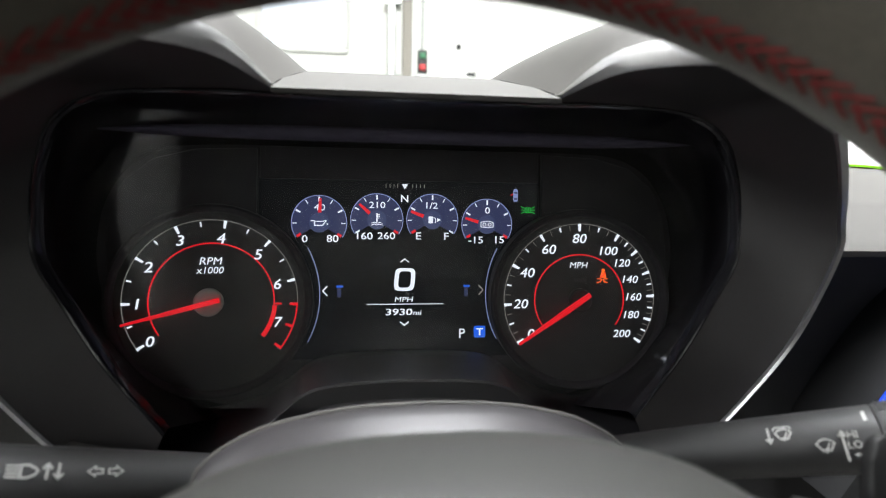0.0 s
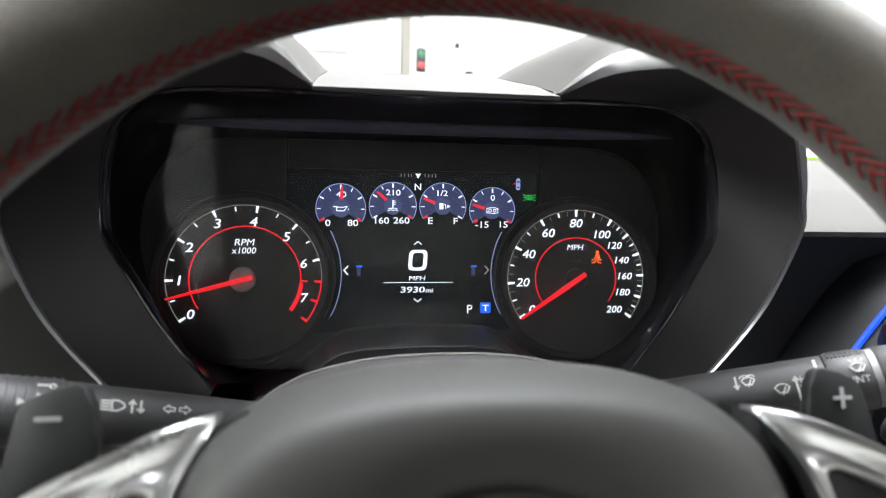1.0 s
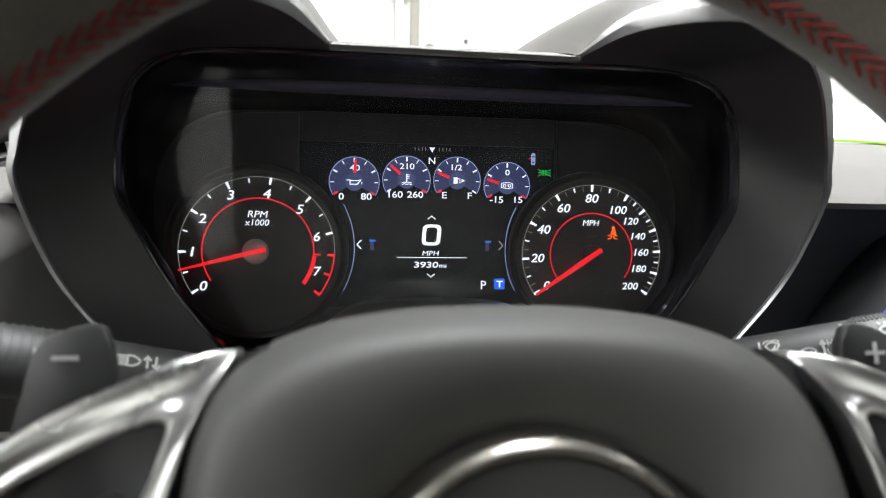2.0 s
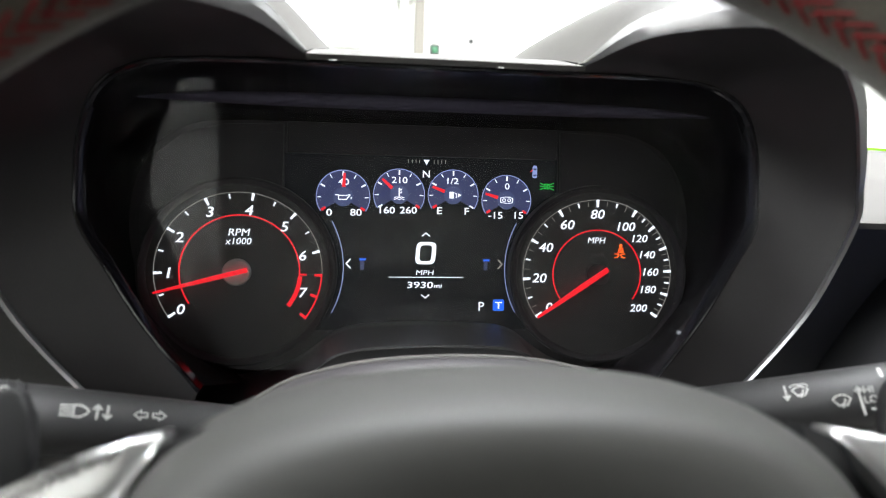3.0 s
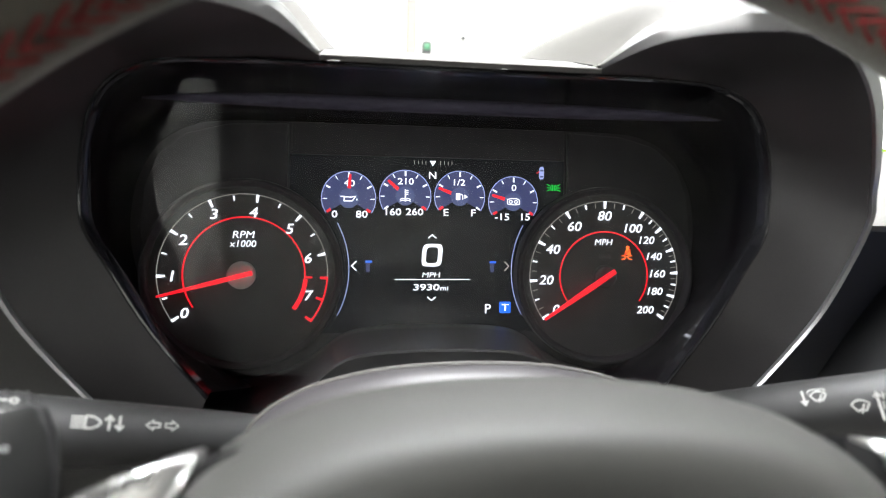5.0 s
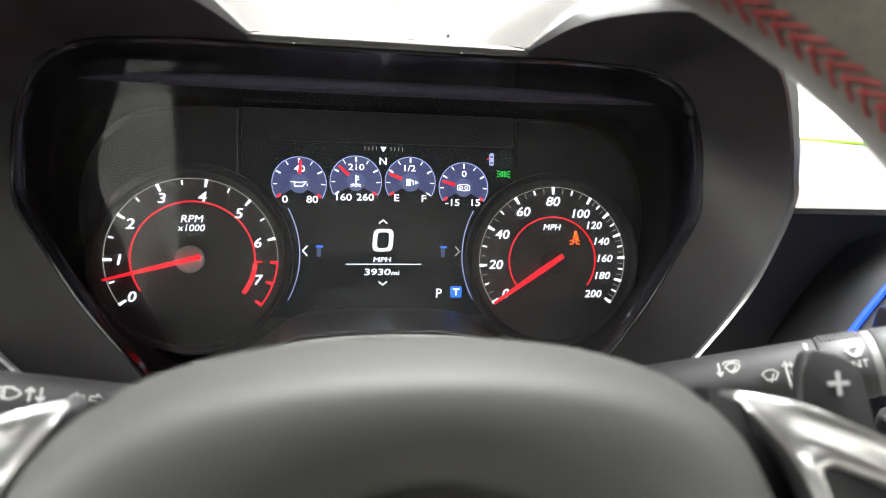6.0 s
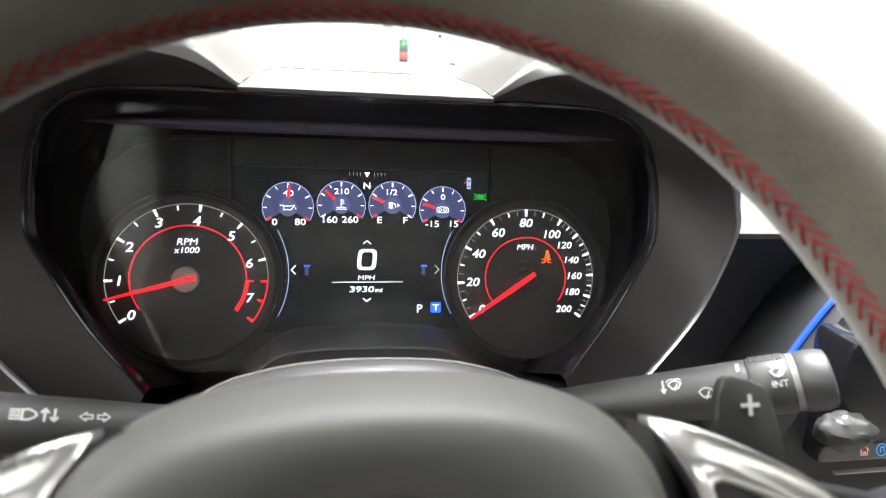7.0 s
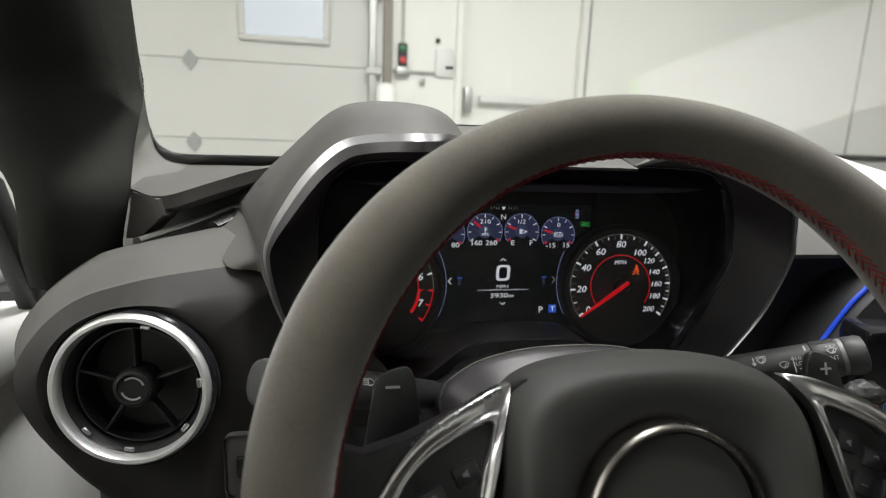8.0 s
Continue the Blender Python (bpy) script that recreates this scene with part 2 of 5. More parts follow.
def band(bm, r0, r1, a0, a1, depth, m=Matrix.Identity(4), steps=48, cx=0.0, cy=0.0):
    """A flat arc between two radii, angles in degrees."""
    full = abs(a1 - a0) >= 359.9
    n = max(3, int(steps * abs(a1 - a0) / 360) + 1)
    rows = []
    for r, z in ((r0, -depth), (r0, 0), (r1, 0), (r1, -depth)):
        rows.append([m @ Vector((cx + r * math.cos(radians(a0 + (a1 - a0) * k / n)), cy + r * math.sin(radians(a0 + (a1 - a0) * k / n)), z)) for k in range(n + (0 if full else 1))])
    rows.append(rows[0])
    v = loft(bm, rows, closed=full)
    if not full:
        bm.faces.new([v[k][0] for k in range(4)])
        bm.faces.new([v[k][-1] for k in range(4)][::-1])
    bmesh.ops.remove_doubles(bm, verts=bm.verts[:], dist=1e-7)
    return bm


def disc(bm, r, depth, m=Matrix.Identity(4), steps=48, bevel=0.0):
    loops = [(r, -depth), (r, -bevel), (r - bevel, 0)] if bevel else [(r, -depth), (r, 0)]
    rows = [[m @ Vector((q * math.cos(2 * math.pi * k / steps), q * math.sin(2 * math.pi * k / steps), z)) for k in range(steps)] for q, z in loops]
    v = loft(bm, rows, closed=True)
    bm.faces.new(v[-1])
    bm.faces.new(v[0][::-1])
    return bm


def lettering(text, size, m, shear=0.0, bold=0.0, wide=1.0, depth=0.0002):
    """Letters of the built-in font, centred on the origin of m; size is the height of a capital."""
    cu = bpy.data.curves.new("letters", "FONT")
    cu.body, cu.size, cu.shear, cu.extrude = text, 1.0, shear, 0.0
    cu.align_x, cu.align_y, cu.resolution_u = "CENTER", "CENTER", 3
    ob = bpy.data.objects.new("letters", cu)
    scene.collection.objects.link(ob)
    dg = bpy.context.evaluated_depsgraph_get()
    me = bpy.data.meshes.new_from_object(ob.evaluated_get(dg))
    bm = bmesh.new()
    bm.from_mesh(me)
    bpy.data.objects.remove(ob)
    bpy.data.curves.remove(cu)
    bpy.data.meshes.remove(me)
    ys = [v.co.y for v in bm.verts]
    xs = [v.co.x for v in bm.verts]
    s = size / (max(ys) - min(ys))
    mid = Vector(((max(xs) + min(xs)) / 2, (max(ys) + min(ys)) / 2, 0))
    if bold:
        made = bm.copy()
        for dx, dy, dz in ((bold, 0, 1), (-bold, 0, 2), (0, bold * 0.6, 3), (0, -bold * 0.6, 4)):
            old = {v: bm.verts.new(v.co + Vector((dx, dy, dz * 0.008))) for v in made.verts}
            for f in made.faces:
                bm.faces.new([old[v] for v in f.verts])
        made.free()
    for v in bm.verts:
        v.co = m @ Vector(((v.co.x - mid.x) * s * wide, (v.co.y - mid.y) * s, v.co.z * s))
    return bm


def solid(ob, thickness, offset=-1.0):
    md = ob.modifiers.new("thickness", "SOLIDIFY")
    md.thickness, md.offset = thickness, offset
    return ob


# ---- garage ----
FLOOR, WALL_Y, TOP = 0.05, 3.6, 3.3
part("floor", boxed((13, 9, 0.1), pose(1, -0.4, FLOOR - 0.05)), CONCRETE, label="grey concrete garage floor", kind="structure", category="floor")
part("ceiling", boxed((13, 9, 0.1), pose(1, -0.4, TOP + 0.05)), WALL, label="white garage ceiling", kind="structure", category="ceiling")
part("wall_west", boxed((0.15, 9, TOP - FLOOR), pose(-5.425, -0.4, (TOP + FLOOR) / 2)), WALL, label="white painted garage side wall", kind="structure", category="wall")
part("wall_east", boxed((0.15, 9, TOP - FLOOR), pose(7.425, -0.4, (TOP + FLOOR) / 2)), WALL, label="white painted garage side wall", kind="structure", category="wall")
part("wall_south", boxed((13, 0.15, TOP - FLOOR), pose(1, -4.825, (TOP + FLOOR) / 2)), WALL, label="white painted garage back wall", kind="structure", category="wall")
bm = bmesh.new()
box(bm, (1.25, 0.2, TOP - FLOOR), pose(-4.725, WALL_Y + 0.1, (TOP + FLOOR) / 2))
box(bm, (4.2, 0.2, TOP - 2.62), pose(-2.0, WALL_Y + 0.1, (TOP + 2.62) / 2))
box(bm, (0.66, 0.2, TOP - FLOOR), pose(0.41, WALL_Y + 0.1, (TOP + FLOOR) / 2))
box(bm, (0.93, 0.2, TOP - 2.3), pose(1.2, WALL_Y + 0.1, (TOP + 2.3) / 2))
box(bm, (5.68, 0.2, TOP - FLOOR), pose(4.51, WALL_Y + 0.1, (TOP + FLOOR) / 2))
part("wall_north", bm, WALL, label="white garage wall with a loading door and an exit door", kind="structure", category="wall", smooth=False)

garage_door = empty("garage_door", (-2.0, WALL_Y, FLOOR), label="closed white sectional garage door with a small window", category="garage door", kind="structure")
for k in range(5):
    part("door_panel", boxed((4.15, 0.05, 0.5228), pose(-2.0, WALL_Y + 0.06, 0.153 + 0.526 * k), 0.003, 1), DOORW, garage_door)
for hx in (-3.35, -2.2, -1.117):
    for hz in (0.915, 1.456, 1.99):
        bm = slab(bmesh.new(), [(0, 0.07), (0.045, 0.015), (0.045, -0.015), (0, -0.07), (-0.045, -0.015), (-0.045, 0.015)], 0.012, pose(hx, WALL_Y + 0.023, hz, 90))
        part("hinge", bm, HINGE, garage_door)
frame_bm = bmesh.new()
for sx, sz, px, pz in ((0.60, 0.04, -0.497, 1.625), (0.60, 0.04, -0.497, 1.995), (0.04, 0.33, -0.777, 1.81), (0.04, 0.33, -0.217, 1.81)):
    box(frame_bm, (sx, 0.03, sz), pose(px, WALL_Y + 0.022, pz), 0.006, 1)
part("window_frame", frame_bm, DOORW, garage_door)
part("pane", boxed((0.535, 0.012, 0.34), pose(-0.497, WALL_Y + 0.028, 1.81)), WINDOW, garage_door, "frosted pane bright with daylight")
track = empty("door_track", (0.1, WALL_Y, FLOOR), label="galvanised vertical door track on a grey post", category="track", kind="structure")
part("track_rail", boxed((0.055, 0.05, 2.6), pose(0.098, WALL_Y - 0.03, 1.35), 0.006, 1), STEEL, track)
part("post", boxed((0.064, 0.06, 3.2), pose(0.203, WALL_Y - 0.03, 1.66), 0.008, 1), POST, track, "brownish grey steel post")
for bz in (1.45, 1.95, 2.4):
    part("bracket", boxed((0.11, 0.02, 0.05), pose(0.105, WALL_Y - 0.058, bz), 0.003, 1), STEEL, track)
bollard = empty("bollard", (0.17, 3.25, FLOOR), label="white round steel bollard by the door track", category="bollard")
bm = bmesh.new()
rows = [[Vector((0.17 + r * math.cos(2 * math.pi * k / 28), 3.25 + r * math.sin(2 * math.pi * k / 28), z)) for k in range(28)] for r, z in ((0.066, FLOOR), (0.066, 1.29), (0.060, 1.315), (0.045, 1.333), (0.02, 1.341))]
v = loft(bm, rows, closed=True)
bm.faces.new(v[-1])
part("post", bm, WALL, bollard)
control = empty("door_control", (0.31, WALL_Y, 1.56), label="small grey push-button box with green and red buttons", category="switch")
part("box", boxed((0.065, 0.04, 0.155), pose(0.311, WALL_Y - 0.02, 1.57), 0.006), STALK, control)
part("button", boxed((0.04, 0.02, 0.04), pose(0.311, WALL_Y - 0.046, 1.61), 0.006), GREENP, control, "green button")
part("button", boxed((0.04, 0.02, 0.04), pose(0.311, WALL_Y - 0.046, 1.533), 0.006), REDP, control, "red button")
conduit = empty("conduit", (0.31, WALL_Y, 1.47), label="thin grey conduit and junction box on the wall", category="conduit")
part("pipe", tube(bmesh.new(), [(0.31, WALL_Y - 0.014, 1.64), (0.31, WALL_Y - 0.014, 3.28)], 0.011, 10, up=(0, 1, 0)), STEEL, conduit)
part("pipe", tube(bmesh.new(), [(0.09, WALL_Y - 0.014, 1.462), (0.60, WALL_Y - 0.014, 1.456)], 0.011, 10), STEEL, conduit)
part("junction_box", boxed((0.1, 0.05, 0.06), pose(0.31, WALL_Y - 0.03, 1.455), 0.005), STEEL, conduit)
part("outlet", boxed((0.035, 0.03, 0.05), pose(0.455, WALL_Y - 0.02, 1.40), 0.004), STEEL, conduit)
stat = empty("thermostat", (0.60, WALL_Y, 1.47), label="white wall thermostat with a narrow display", category="thermostat")
part("body", boxed((0.135, 0.03, 0.20), pose(0.618, WALL_Y - 0.016, 1.532), 0.01), MIRRORW, stat)
part("display", boxed((0.06, 0.006, 0.022), pose(0.650, WALL_Y - 0.033, 1.50), 0.002), STALK, stat)
sensor = empty("wall_sensor", (0.575, WALL_Y, 1.675), label="small dark wall sensor", category="sensor")
part("body", boxed((0.03, 0.025, 0.03), pose(0.563, WALL_Y - 0.0135, 1.683), 0.005), BLACK, sensor)
exit_door = empty("exit_door", (1.2, WALL_Y, FLOOR), label="closed white steel exit door with a push bar", category="door", kind="structure")
part("leaf", boxed((0.91, 0.05, 2.24), pose(1.2, WALL_Y + 0.06, FLOOR + 1.12), 0.004, 1), WALL, exit_door)
for fx in (0.722, 1.678):
    part("jamb", boxed((0.045, 0.12, 2.27), pose(fx, WALL_Y + 0.03, FLOOR + 1.135), 0.004, 1), WALL, exit_door)
part("push_bar", boxed((0.72, 0.05, 0.055), pose(1.24, WALL_Y - 0.02, 1.295), 0.012), MIRRORW, exit_door)
part("latch_case", boxed((0.06, 0.07, 0.18), pose(0.80, WALL_Y - 0.002, 1.285), 0.01), STEEL, exit_door, "grey steel latch case")
for sx in (1.72, 4.18, 6.3):
    part("wall_joint", boxed((0.012, 0.012, 3.2), pose(sx, WALL_Y - 0.004, 1.65)), SEAM, label="grey joint strip between white wall panels", category="trim", kind="structure")
part("dado", boxed((3.6, 0.012, 0.87), pose(5.5, WALL_Y - 0.005, FLOOR + 0.435)), DADO, label="grey lower wall panel", category="trim", kind="structure")
part("dado_cap", boxed((3.6, 0.04, 0.045), pose(5.5, WALL_Y - 0.02, 0.965), 0.005, 1), BLACK, label="black rail along the wall", category="trim", kind="structure")
for lx in LAMP_X:
    for ly in LAMP_Y:
        lamp = empty("ceiling_light", (lx, ly, TOP), label="white tube light on the garage ceiling", category="lamp", group="garage ceiling lights")
        part("housing", boxed((0.34, 1.68, 0.03), pose(lx, ly, TOP - 0.016), 0.006, 1), WALL, lamp)
        for tx in (-0.08, 0.08):
            part("tube", tube(bmesh.new(), [(lx + tx, ly - 0.80, TOP - 0.045), (lx + tx, ly + 0.80, TOP - 0.045)], 0.013, 8), TUBE, lamp)


# ---- car: dashboard ----
# Half contours of the binnacle opening, from the inner corner at the shelf over the hump and down the side.
OPEN = [(0.062, -0.104, 0.980), (0.080, -0.132, 0.9885), (0.107, -0.160, 0.988), (0.136, -0.150, 0.986), (0.152, -0.145, 0.981), (0.169, -0.138, 0.965), (0.187, -0.125, 0.940),
        (0.196, -0.117, 0.926), (0.200, -0.114, 0.914), (0.197, -0.109, 0.890), (0.188, -0.104, 0.861), (0.165, -0.100, 0.825), (0.135, -0.095, 0.785)]
TRIM = [(0.061, -0.103, 0.9815), (0.077, -0.130, 0.997), (0.104, -0.158, 0.9985), (0.139, -0.148, 0.9965), (0.158, -0.141, 0.990), (0.177, -0.132, 0.971), (0.194, -0.119, 0.945),
        (0.2015, -0.112, 0.929), (0.2045, -0.110, 0.914), (0.2005, -0.106, 0.889), (0.1910, -0.102, 0.860), (0.1675, -0.098, 0.824), (0.1375, -0.093, 0.784)]
INNER = [(0.062, -0.086, 0.9800), (0.085, -0.084, 0.9806), (0.108, -0.082, 0.9803), (0.130, -0.080, 0.9792), (0.1444, -0.079, 0.9760), (0.1555, -0.079, 0.9700), (0.1640, -0.079, 0.9595),
         (0.1695, -0.080, 0.9405), (0.1718, -0.081, 0.9200), (0.1705, -0.083, 0.9020), (0.1590, -0.085, 0.8810), (0.1430, -0.087, 0.8530), (0.118, -0.090, 0.820)]
CREST = [(0.063, -0.060, 0.9895), (0.078, -0.090, 1.010), (0.100, -0.105, 1.0175), (0.138, -0.100, 1.0175), (0.160, -0.095, 1.008), (0.184, -0.085, 0.983), (0.204, -0.075, 0.955),
         (0.213, -0.068, 0.935), (0.217, -0.064, 0.918), (0.213, -0.060, 0.889), (0.204, -0.055, 0.858), (0.180, -0.050, 0.820), (0.150, -0.045, 0.780)]
BACK = [(0.065, 0.045, 1.0065), (0.078, 0.045, 1.017), (0.098, 0.050, 1.020), (0.140, 0.055, 1.020), (0.164, 0.050, 1.012), (0.190, 0.045, 0.990), (0.215, 0.040, 0.966),
        (0.235, 0.045, 0.945), (0.247, 0.055, 0.928), (0.245, 0.060, 0.890), (0.240, 0.060, 0.858), (0.210, 0.060, 0.820), (0.180, 0.060, 0.780)]
TAIL = [(0.066, 0.100, 1.0115), (0.080, 0.150, 1.012), (0.100, 0.200, 1.005), (0.140, 0.200, 1.000), (0.170, 0.200, 0.985), (0.200, 0.200, 0.965), (0.230, 0.200, 0.955),
        (0.250, 0.200, 0.940), (0.260, 0.200, 0.920), (0.260, 0.200, 0.890), (0.255, 0.200, 0.858), (0.230, 0.200, 0.820), (0.200, 0.200, 0.780)]

dash = empty("dashboard", (0, 0, 0.78), label="dark grey soft-grained car dashboard with a twin-hump instrument hood", category="dashboard")
for side in (1, -1):
    flip = (lambda q: q) if side > 0 else mirrored
    rows = [flip(smooth_line(r, 4)) for r in (TRIM, CREST, BACK, TAIL)]
    long_rows = [list(c) for c in zip(*[smooth_line(list(c), 5) for c in zip(*rows)])]
    bm = bmesh.new()
    loft(bm, long_rows)
    part("hood_hump", bm, DASH, dash)
    bm = bmesh.new()
    outer, inner = flip(smooth_line(TRIM, 4)), flip(smooth_line(OPEN, 4))
    lip = [q + Vector((0, 0.010, 0)) for q in outer]
    mid = [(a + b) / 2 + Vector((0, -0.0022, 0.0008)) for a, b in zip(outer, inner)]
    loft(bm, [lip, outer, mid, inner, [q + Vector((0, 0.004, 0)) for q in inner]])
    part("trim_ring", bm, SATIN, dash, "satin chrome trim round the instrument hood", angle=30)
shelf = bmesh.new()
edge_line = [Vector(TRIM[0]) + Vector((0, -0.0050, -0.0040)), Vector(TRIM[0]) + Vector((0, -0.0060, -0.0020)), Vector(CREST[0]), Vector(BACK[0]), Vector(TAIL[0]), Vector((0.067, 0.22, 0.995))]
loft(shelf, [[Vector((q.x * k, q.y, q.z)) for q in edge_line] for k in (-1, -0.5, 0, 0.5, 1)])
part("hood_shelf", shelf, DASH, dash)
part("shelf_gap", boxed((0.131, 0.0016, 0.0012), pose(0, 0.0785, 1.0103)), FRIT, dash, "dark seam across the hood")


def dash_pad(x0, x1, prof):
    bm = bmesh.new()
    loft(bm, [[Vector((x, y, z)) for y, z in prof] for x in np.linspace(x0, x1, 8)])
    return bm


# passenger side: a light pad over a dark recessed panel
part("dash_pad", dash_pad(0.19, 1.12, [(-0.055, 0.902), (-0.079, 0.9045), (-0.080, 0.908), (-0.074, 0.913), (-0.034, 0.929), (-0.028, 0.9312), (0.05, 0.942), (0.12, 0.9515), (0.24, 0.9525), (0.36, 0.952)]), DASH, dash)
bm = bmesh.new()
loft(bm, [[Vector((x0 + (1.12 - x0) * k, y, z)) for x0, y, z in ((0.206, -0.055, 0.9025), (0.204, -0.045, 0.88), (0.186, -0.045, 0.80), (0.16, -0.06, 0.74), (0.16, -0.05, 0.62))] for k in np.linspace(0, 1, 8)])
part("dash_panel", bm, PANEL, dash, "black panel under the pad")
console_arc = smooth_line([(0.234, -0.085, 0.770), (0.256, -0.087, 0.812), (0.277, -0.088, 0.848), (0.296, -0.088, 0.872), (0.322, -0.088, 0.888), (0.40, -0.088, 0.893)], 6)
bm = bmesh.new()
loft(bm, [[q + Vector((0.012, -0.016, -0.018)) for q in console_arc], [q + Vector((0.004, -0.012, -0.004)) for q in console_arc], console_arc, [q + Vector((0, 0.045, 0)) for q in console_arc]])
part("console_bezel", bm, PANEL, dash)
bm = bmesh.new()
edge = [q + Vector((0.012, -0.016, -0.018)) for q in console_arc]
loft(bm, [edge, [Vector((0.42, q.y, q.z)) for q in edge]])
part("console_face", bm, PANEL, dash)
part("light_strip", tube(bmesh.new(), [q + Vector((0.001, -0.004, 0.002)) for q in console_arc[7:]], 0.0019, 8, up=(0, 1, 0)), LIT_STRIP, dash, "glowing blue ambient light strip")

# driver's door side: pad, defogger slot, rounded end panel with the round vent
bm = bmesh.new()
fr = smooth_line([(-0.318, -0.003, 0.9480), (-0.2905, -0.020, 0.9440), (-0.255, 0.006, 0.9545), (-0.218, 0.039, 0.9645), (-0.16, 0.075, 0.966)], 4)
loft(bm, [[q + Vector((0.004, 0.034, -0.016)) for q in fr], [q + Vector((0.001, 0.006, -0.0125)) for q in fr], [q + Vector((0.0005, 0.0015, -0.0105)) for q in fr], [q + Vector((0, 0.0006, -0.003)) for q in fr], fr, [q + Vector((0, 0.005, 0.0018)) for q in fr], [Vector((q.x - 0.012, 0.123, 0.9610)) for q in fr], [Vector((q.x - 0.012, 0.2, 0.957)) for q in fr]])
part("dash_pad", bm, DASH, dash)
bm = bmesh.new()
cap = [Vector(q) for q in ((-0.3155, -0.0045, 0.9465), (-0.2915, -0.0212, 0.9425), (-0.2890, -0.0192, 0.9290), (-0.3090, -0.0080, 0.9105), (-0.3250, -0.0005, 0.9065))]
loft(bm, [[q + Vector((0.004, 0.03, 0)) for q in cap], [q + Vector((0.0006, 0.0012, 0)) for q in cap], [q * 0.94 + sum(cap, Vector()) / 5 * 0.06 + Vector((-0.0006, -0.0012, 0)) for q in cap]], closed=True)
bm.verts.ensure_lookup_table()
bm.faces.new(bm.verts[-5:])
part("end_cap", bm, DASH, dash, "small grey cap at the pillar")
SHO_TOP = [(-0.205, 0.04, 0.925), (-0.225, 0.03, 0.922), (-0.262, 0.0, 0.915), (-0.30, -0.03, 0.910), (-0.345, -0.02, 0.895), (-0.385, -0.01, 0.862), (-0.402, 0.0, 0.825), (-0.392, 0.0, 0.785), (-0.365, 0.0, 0.745), (-0.33, 0.0, 0.70), (-0.31, 0.0, 0.64)]
SHO_CREASE = [(-0.204, -0.066, 0.9005), (-0.222, -0.068, 0.900), (-0.258, -0.076, 0.897), (-0.294, -0.085, 0.892), (-0.330, -0.088, 0.880), (-0.356, -0.090, 0.856), (-0.369, -0.092, 0.828), (-0.362, -0.092, 0.795), (-0.338, -0.090, 0.755), (-0.310, -0.088, 0.715), (-0.295, -0.088, 0.64)]
SHO_IN = [(-0.204, -0.088, 0.885), (-0.222, -0.090, 0.885), (-0.256, -0.098, 0.884), (-0.292, -0.104, 0.881), (-0.322, -0.106, 0.870), (-0.342, -0.107, 0.850), (-0.351, -0.107, 0.826), (-0.346, -0.107, 0.797), (-0.326, -0.106, 0.764), (-0.30, -0.105, 0.73), (-0.285, -0.105, 0.64)]
VENT = Vector((-0.2895, -0.108, 0.8255))
rows = [smooth_line(r, 4) for r in (SHO_TOP, SHO_CREASE, SHO_IN)]
mid01 = [(a + b) / 2 + Vector((0, -0.010, 0.006)) for a, b in zip(rows[0], rows[1])]
bm = bmesh.new()
loft(bm, [rows[0], mid01, [b + Vector((0, 0.006, 0.0015)) for b in rows[1]], rows[1]])
part("end_shoulder", bm, DASH, dash, angle=60)
around = rows[2] + smooth_line([(-0.24, -0.102, 0.64), (-0.17, -0.098, 0.64), (-0.10, -0.095, 0.64), (-0.095, -0.095, 0.72), (-0.10, -0.095, 0.80), (-0.165, -0.094, 0.825), (-0.192, -0.090, 0.858), (-0.2035, -0.088, 0.882)], 4)


def about_vent(radius, dy):
    out = []
    for q in around:
        ang = math.atan2(q.z - VENT.z, q.x - VENT.x)
        out.append(VENT + Vector((radius * math.cos(ang), dy, radius * math.sin(ang))))
    return out


bm = bmesh.new()
loft(bm, [rows[1], rows[2]])
ring_a, ring_b = about_vent(0.0560, 0.0035), about_vent(0.0535, 0.0045)
between = [(a * 0.4 + b * 0.6) + Vector((0, -0.002, 0)) for a, b in zip(around, ring_a)]
loft(bm, [around, between, ring_a, ring_b], closed=True)
bmesh.ops.remove_doubles(bm, verts=bm.verts[:], dist=1e-5)
part("end_panel", bm, DASH_LOW, dash)
part("dash_core", boxed((0.185, 0.03, 0.15), pose(-0.26, 0.105, 0.868), 0.004), BLACK, dash)
curves = [smooth_line(c, 6) for c in ([(-0.1945, -0.1030, 0.9140), (-0.1940, -0.101, 0.9430), (-0.1985, -0.080, 0.9560), (-0.2165, -0.012, 0.956), (-0.2300, 0.045, 0.9480)], [(-0.2000, -0.1000, 0.9030), (-0.2035, -0.097, 0.9125), (-0.2110, -0.078, 0.9190), (-0.2320, -0.014, 0.9250), (-0.2450, 0.040, 0.9280)], [(-0.2035, -0.0900, 0.8960), (-0.2140, -0.082, 0.8990), (-0.2340, -0.074, 0.9005), (-0.2520, -0.018, 0.9100), (-0.2560, 0.025, 0.9180)])]
bm = bmesh.new()
loft(bm, [list(c) for c in zip(*[smooth_line(list(c), 5) for c in zip(*curves)])])
part("hood_fillet", bm, DASH, dash)
slot = [(-0.306, -0.030, 0.911), (-0.275, 0.0, 0.9195), (-0.247, 0.035, 0.9300), (-0.23, 0.06, 0.937)]
part("defogger_trim", tube(bmesh.new(), smooth_line(slot, 5), 0.0042, 8, 0.6), DASH, dash, "slim grey frame of the side defogger outlet")
part("defogger_slot", tube(bmesh.new(), [Vector(q) + Vector((0.016, 0.004, -0.002)) for q in smooth_line(slot[1:], 5)], 0.007, 8, 0.35), BLACK, dash, "dark defogger slot")
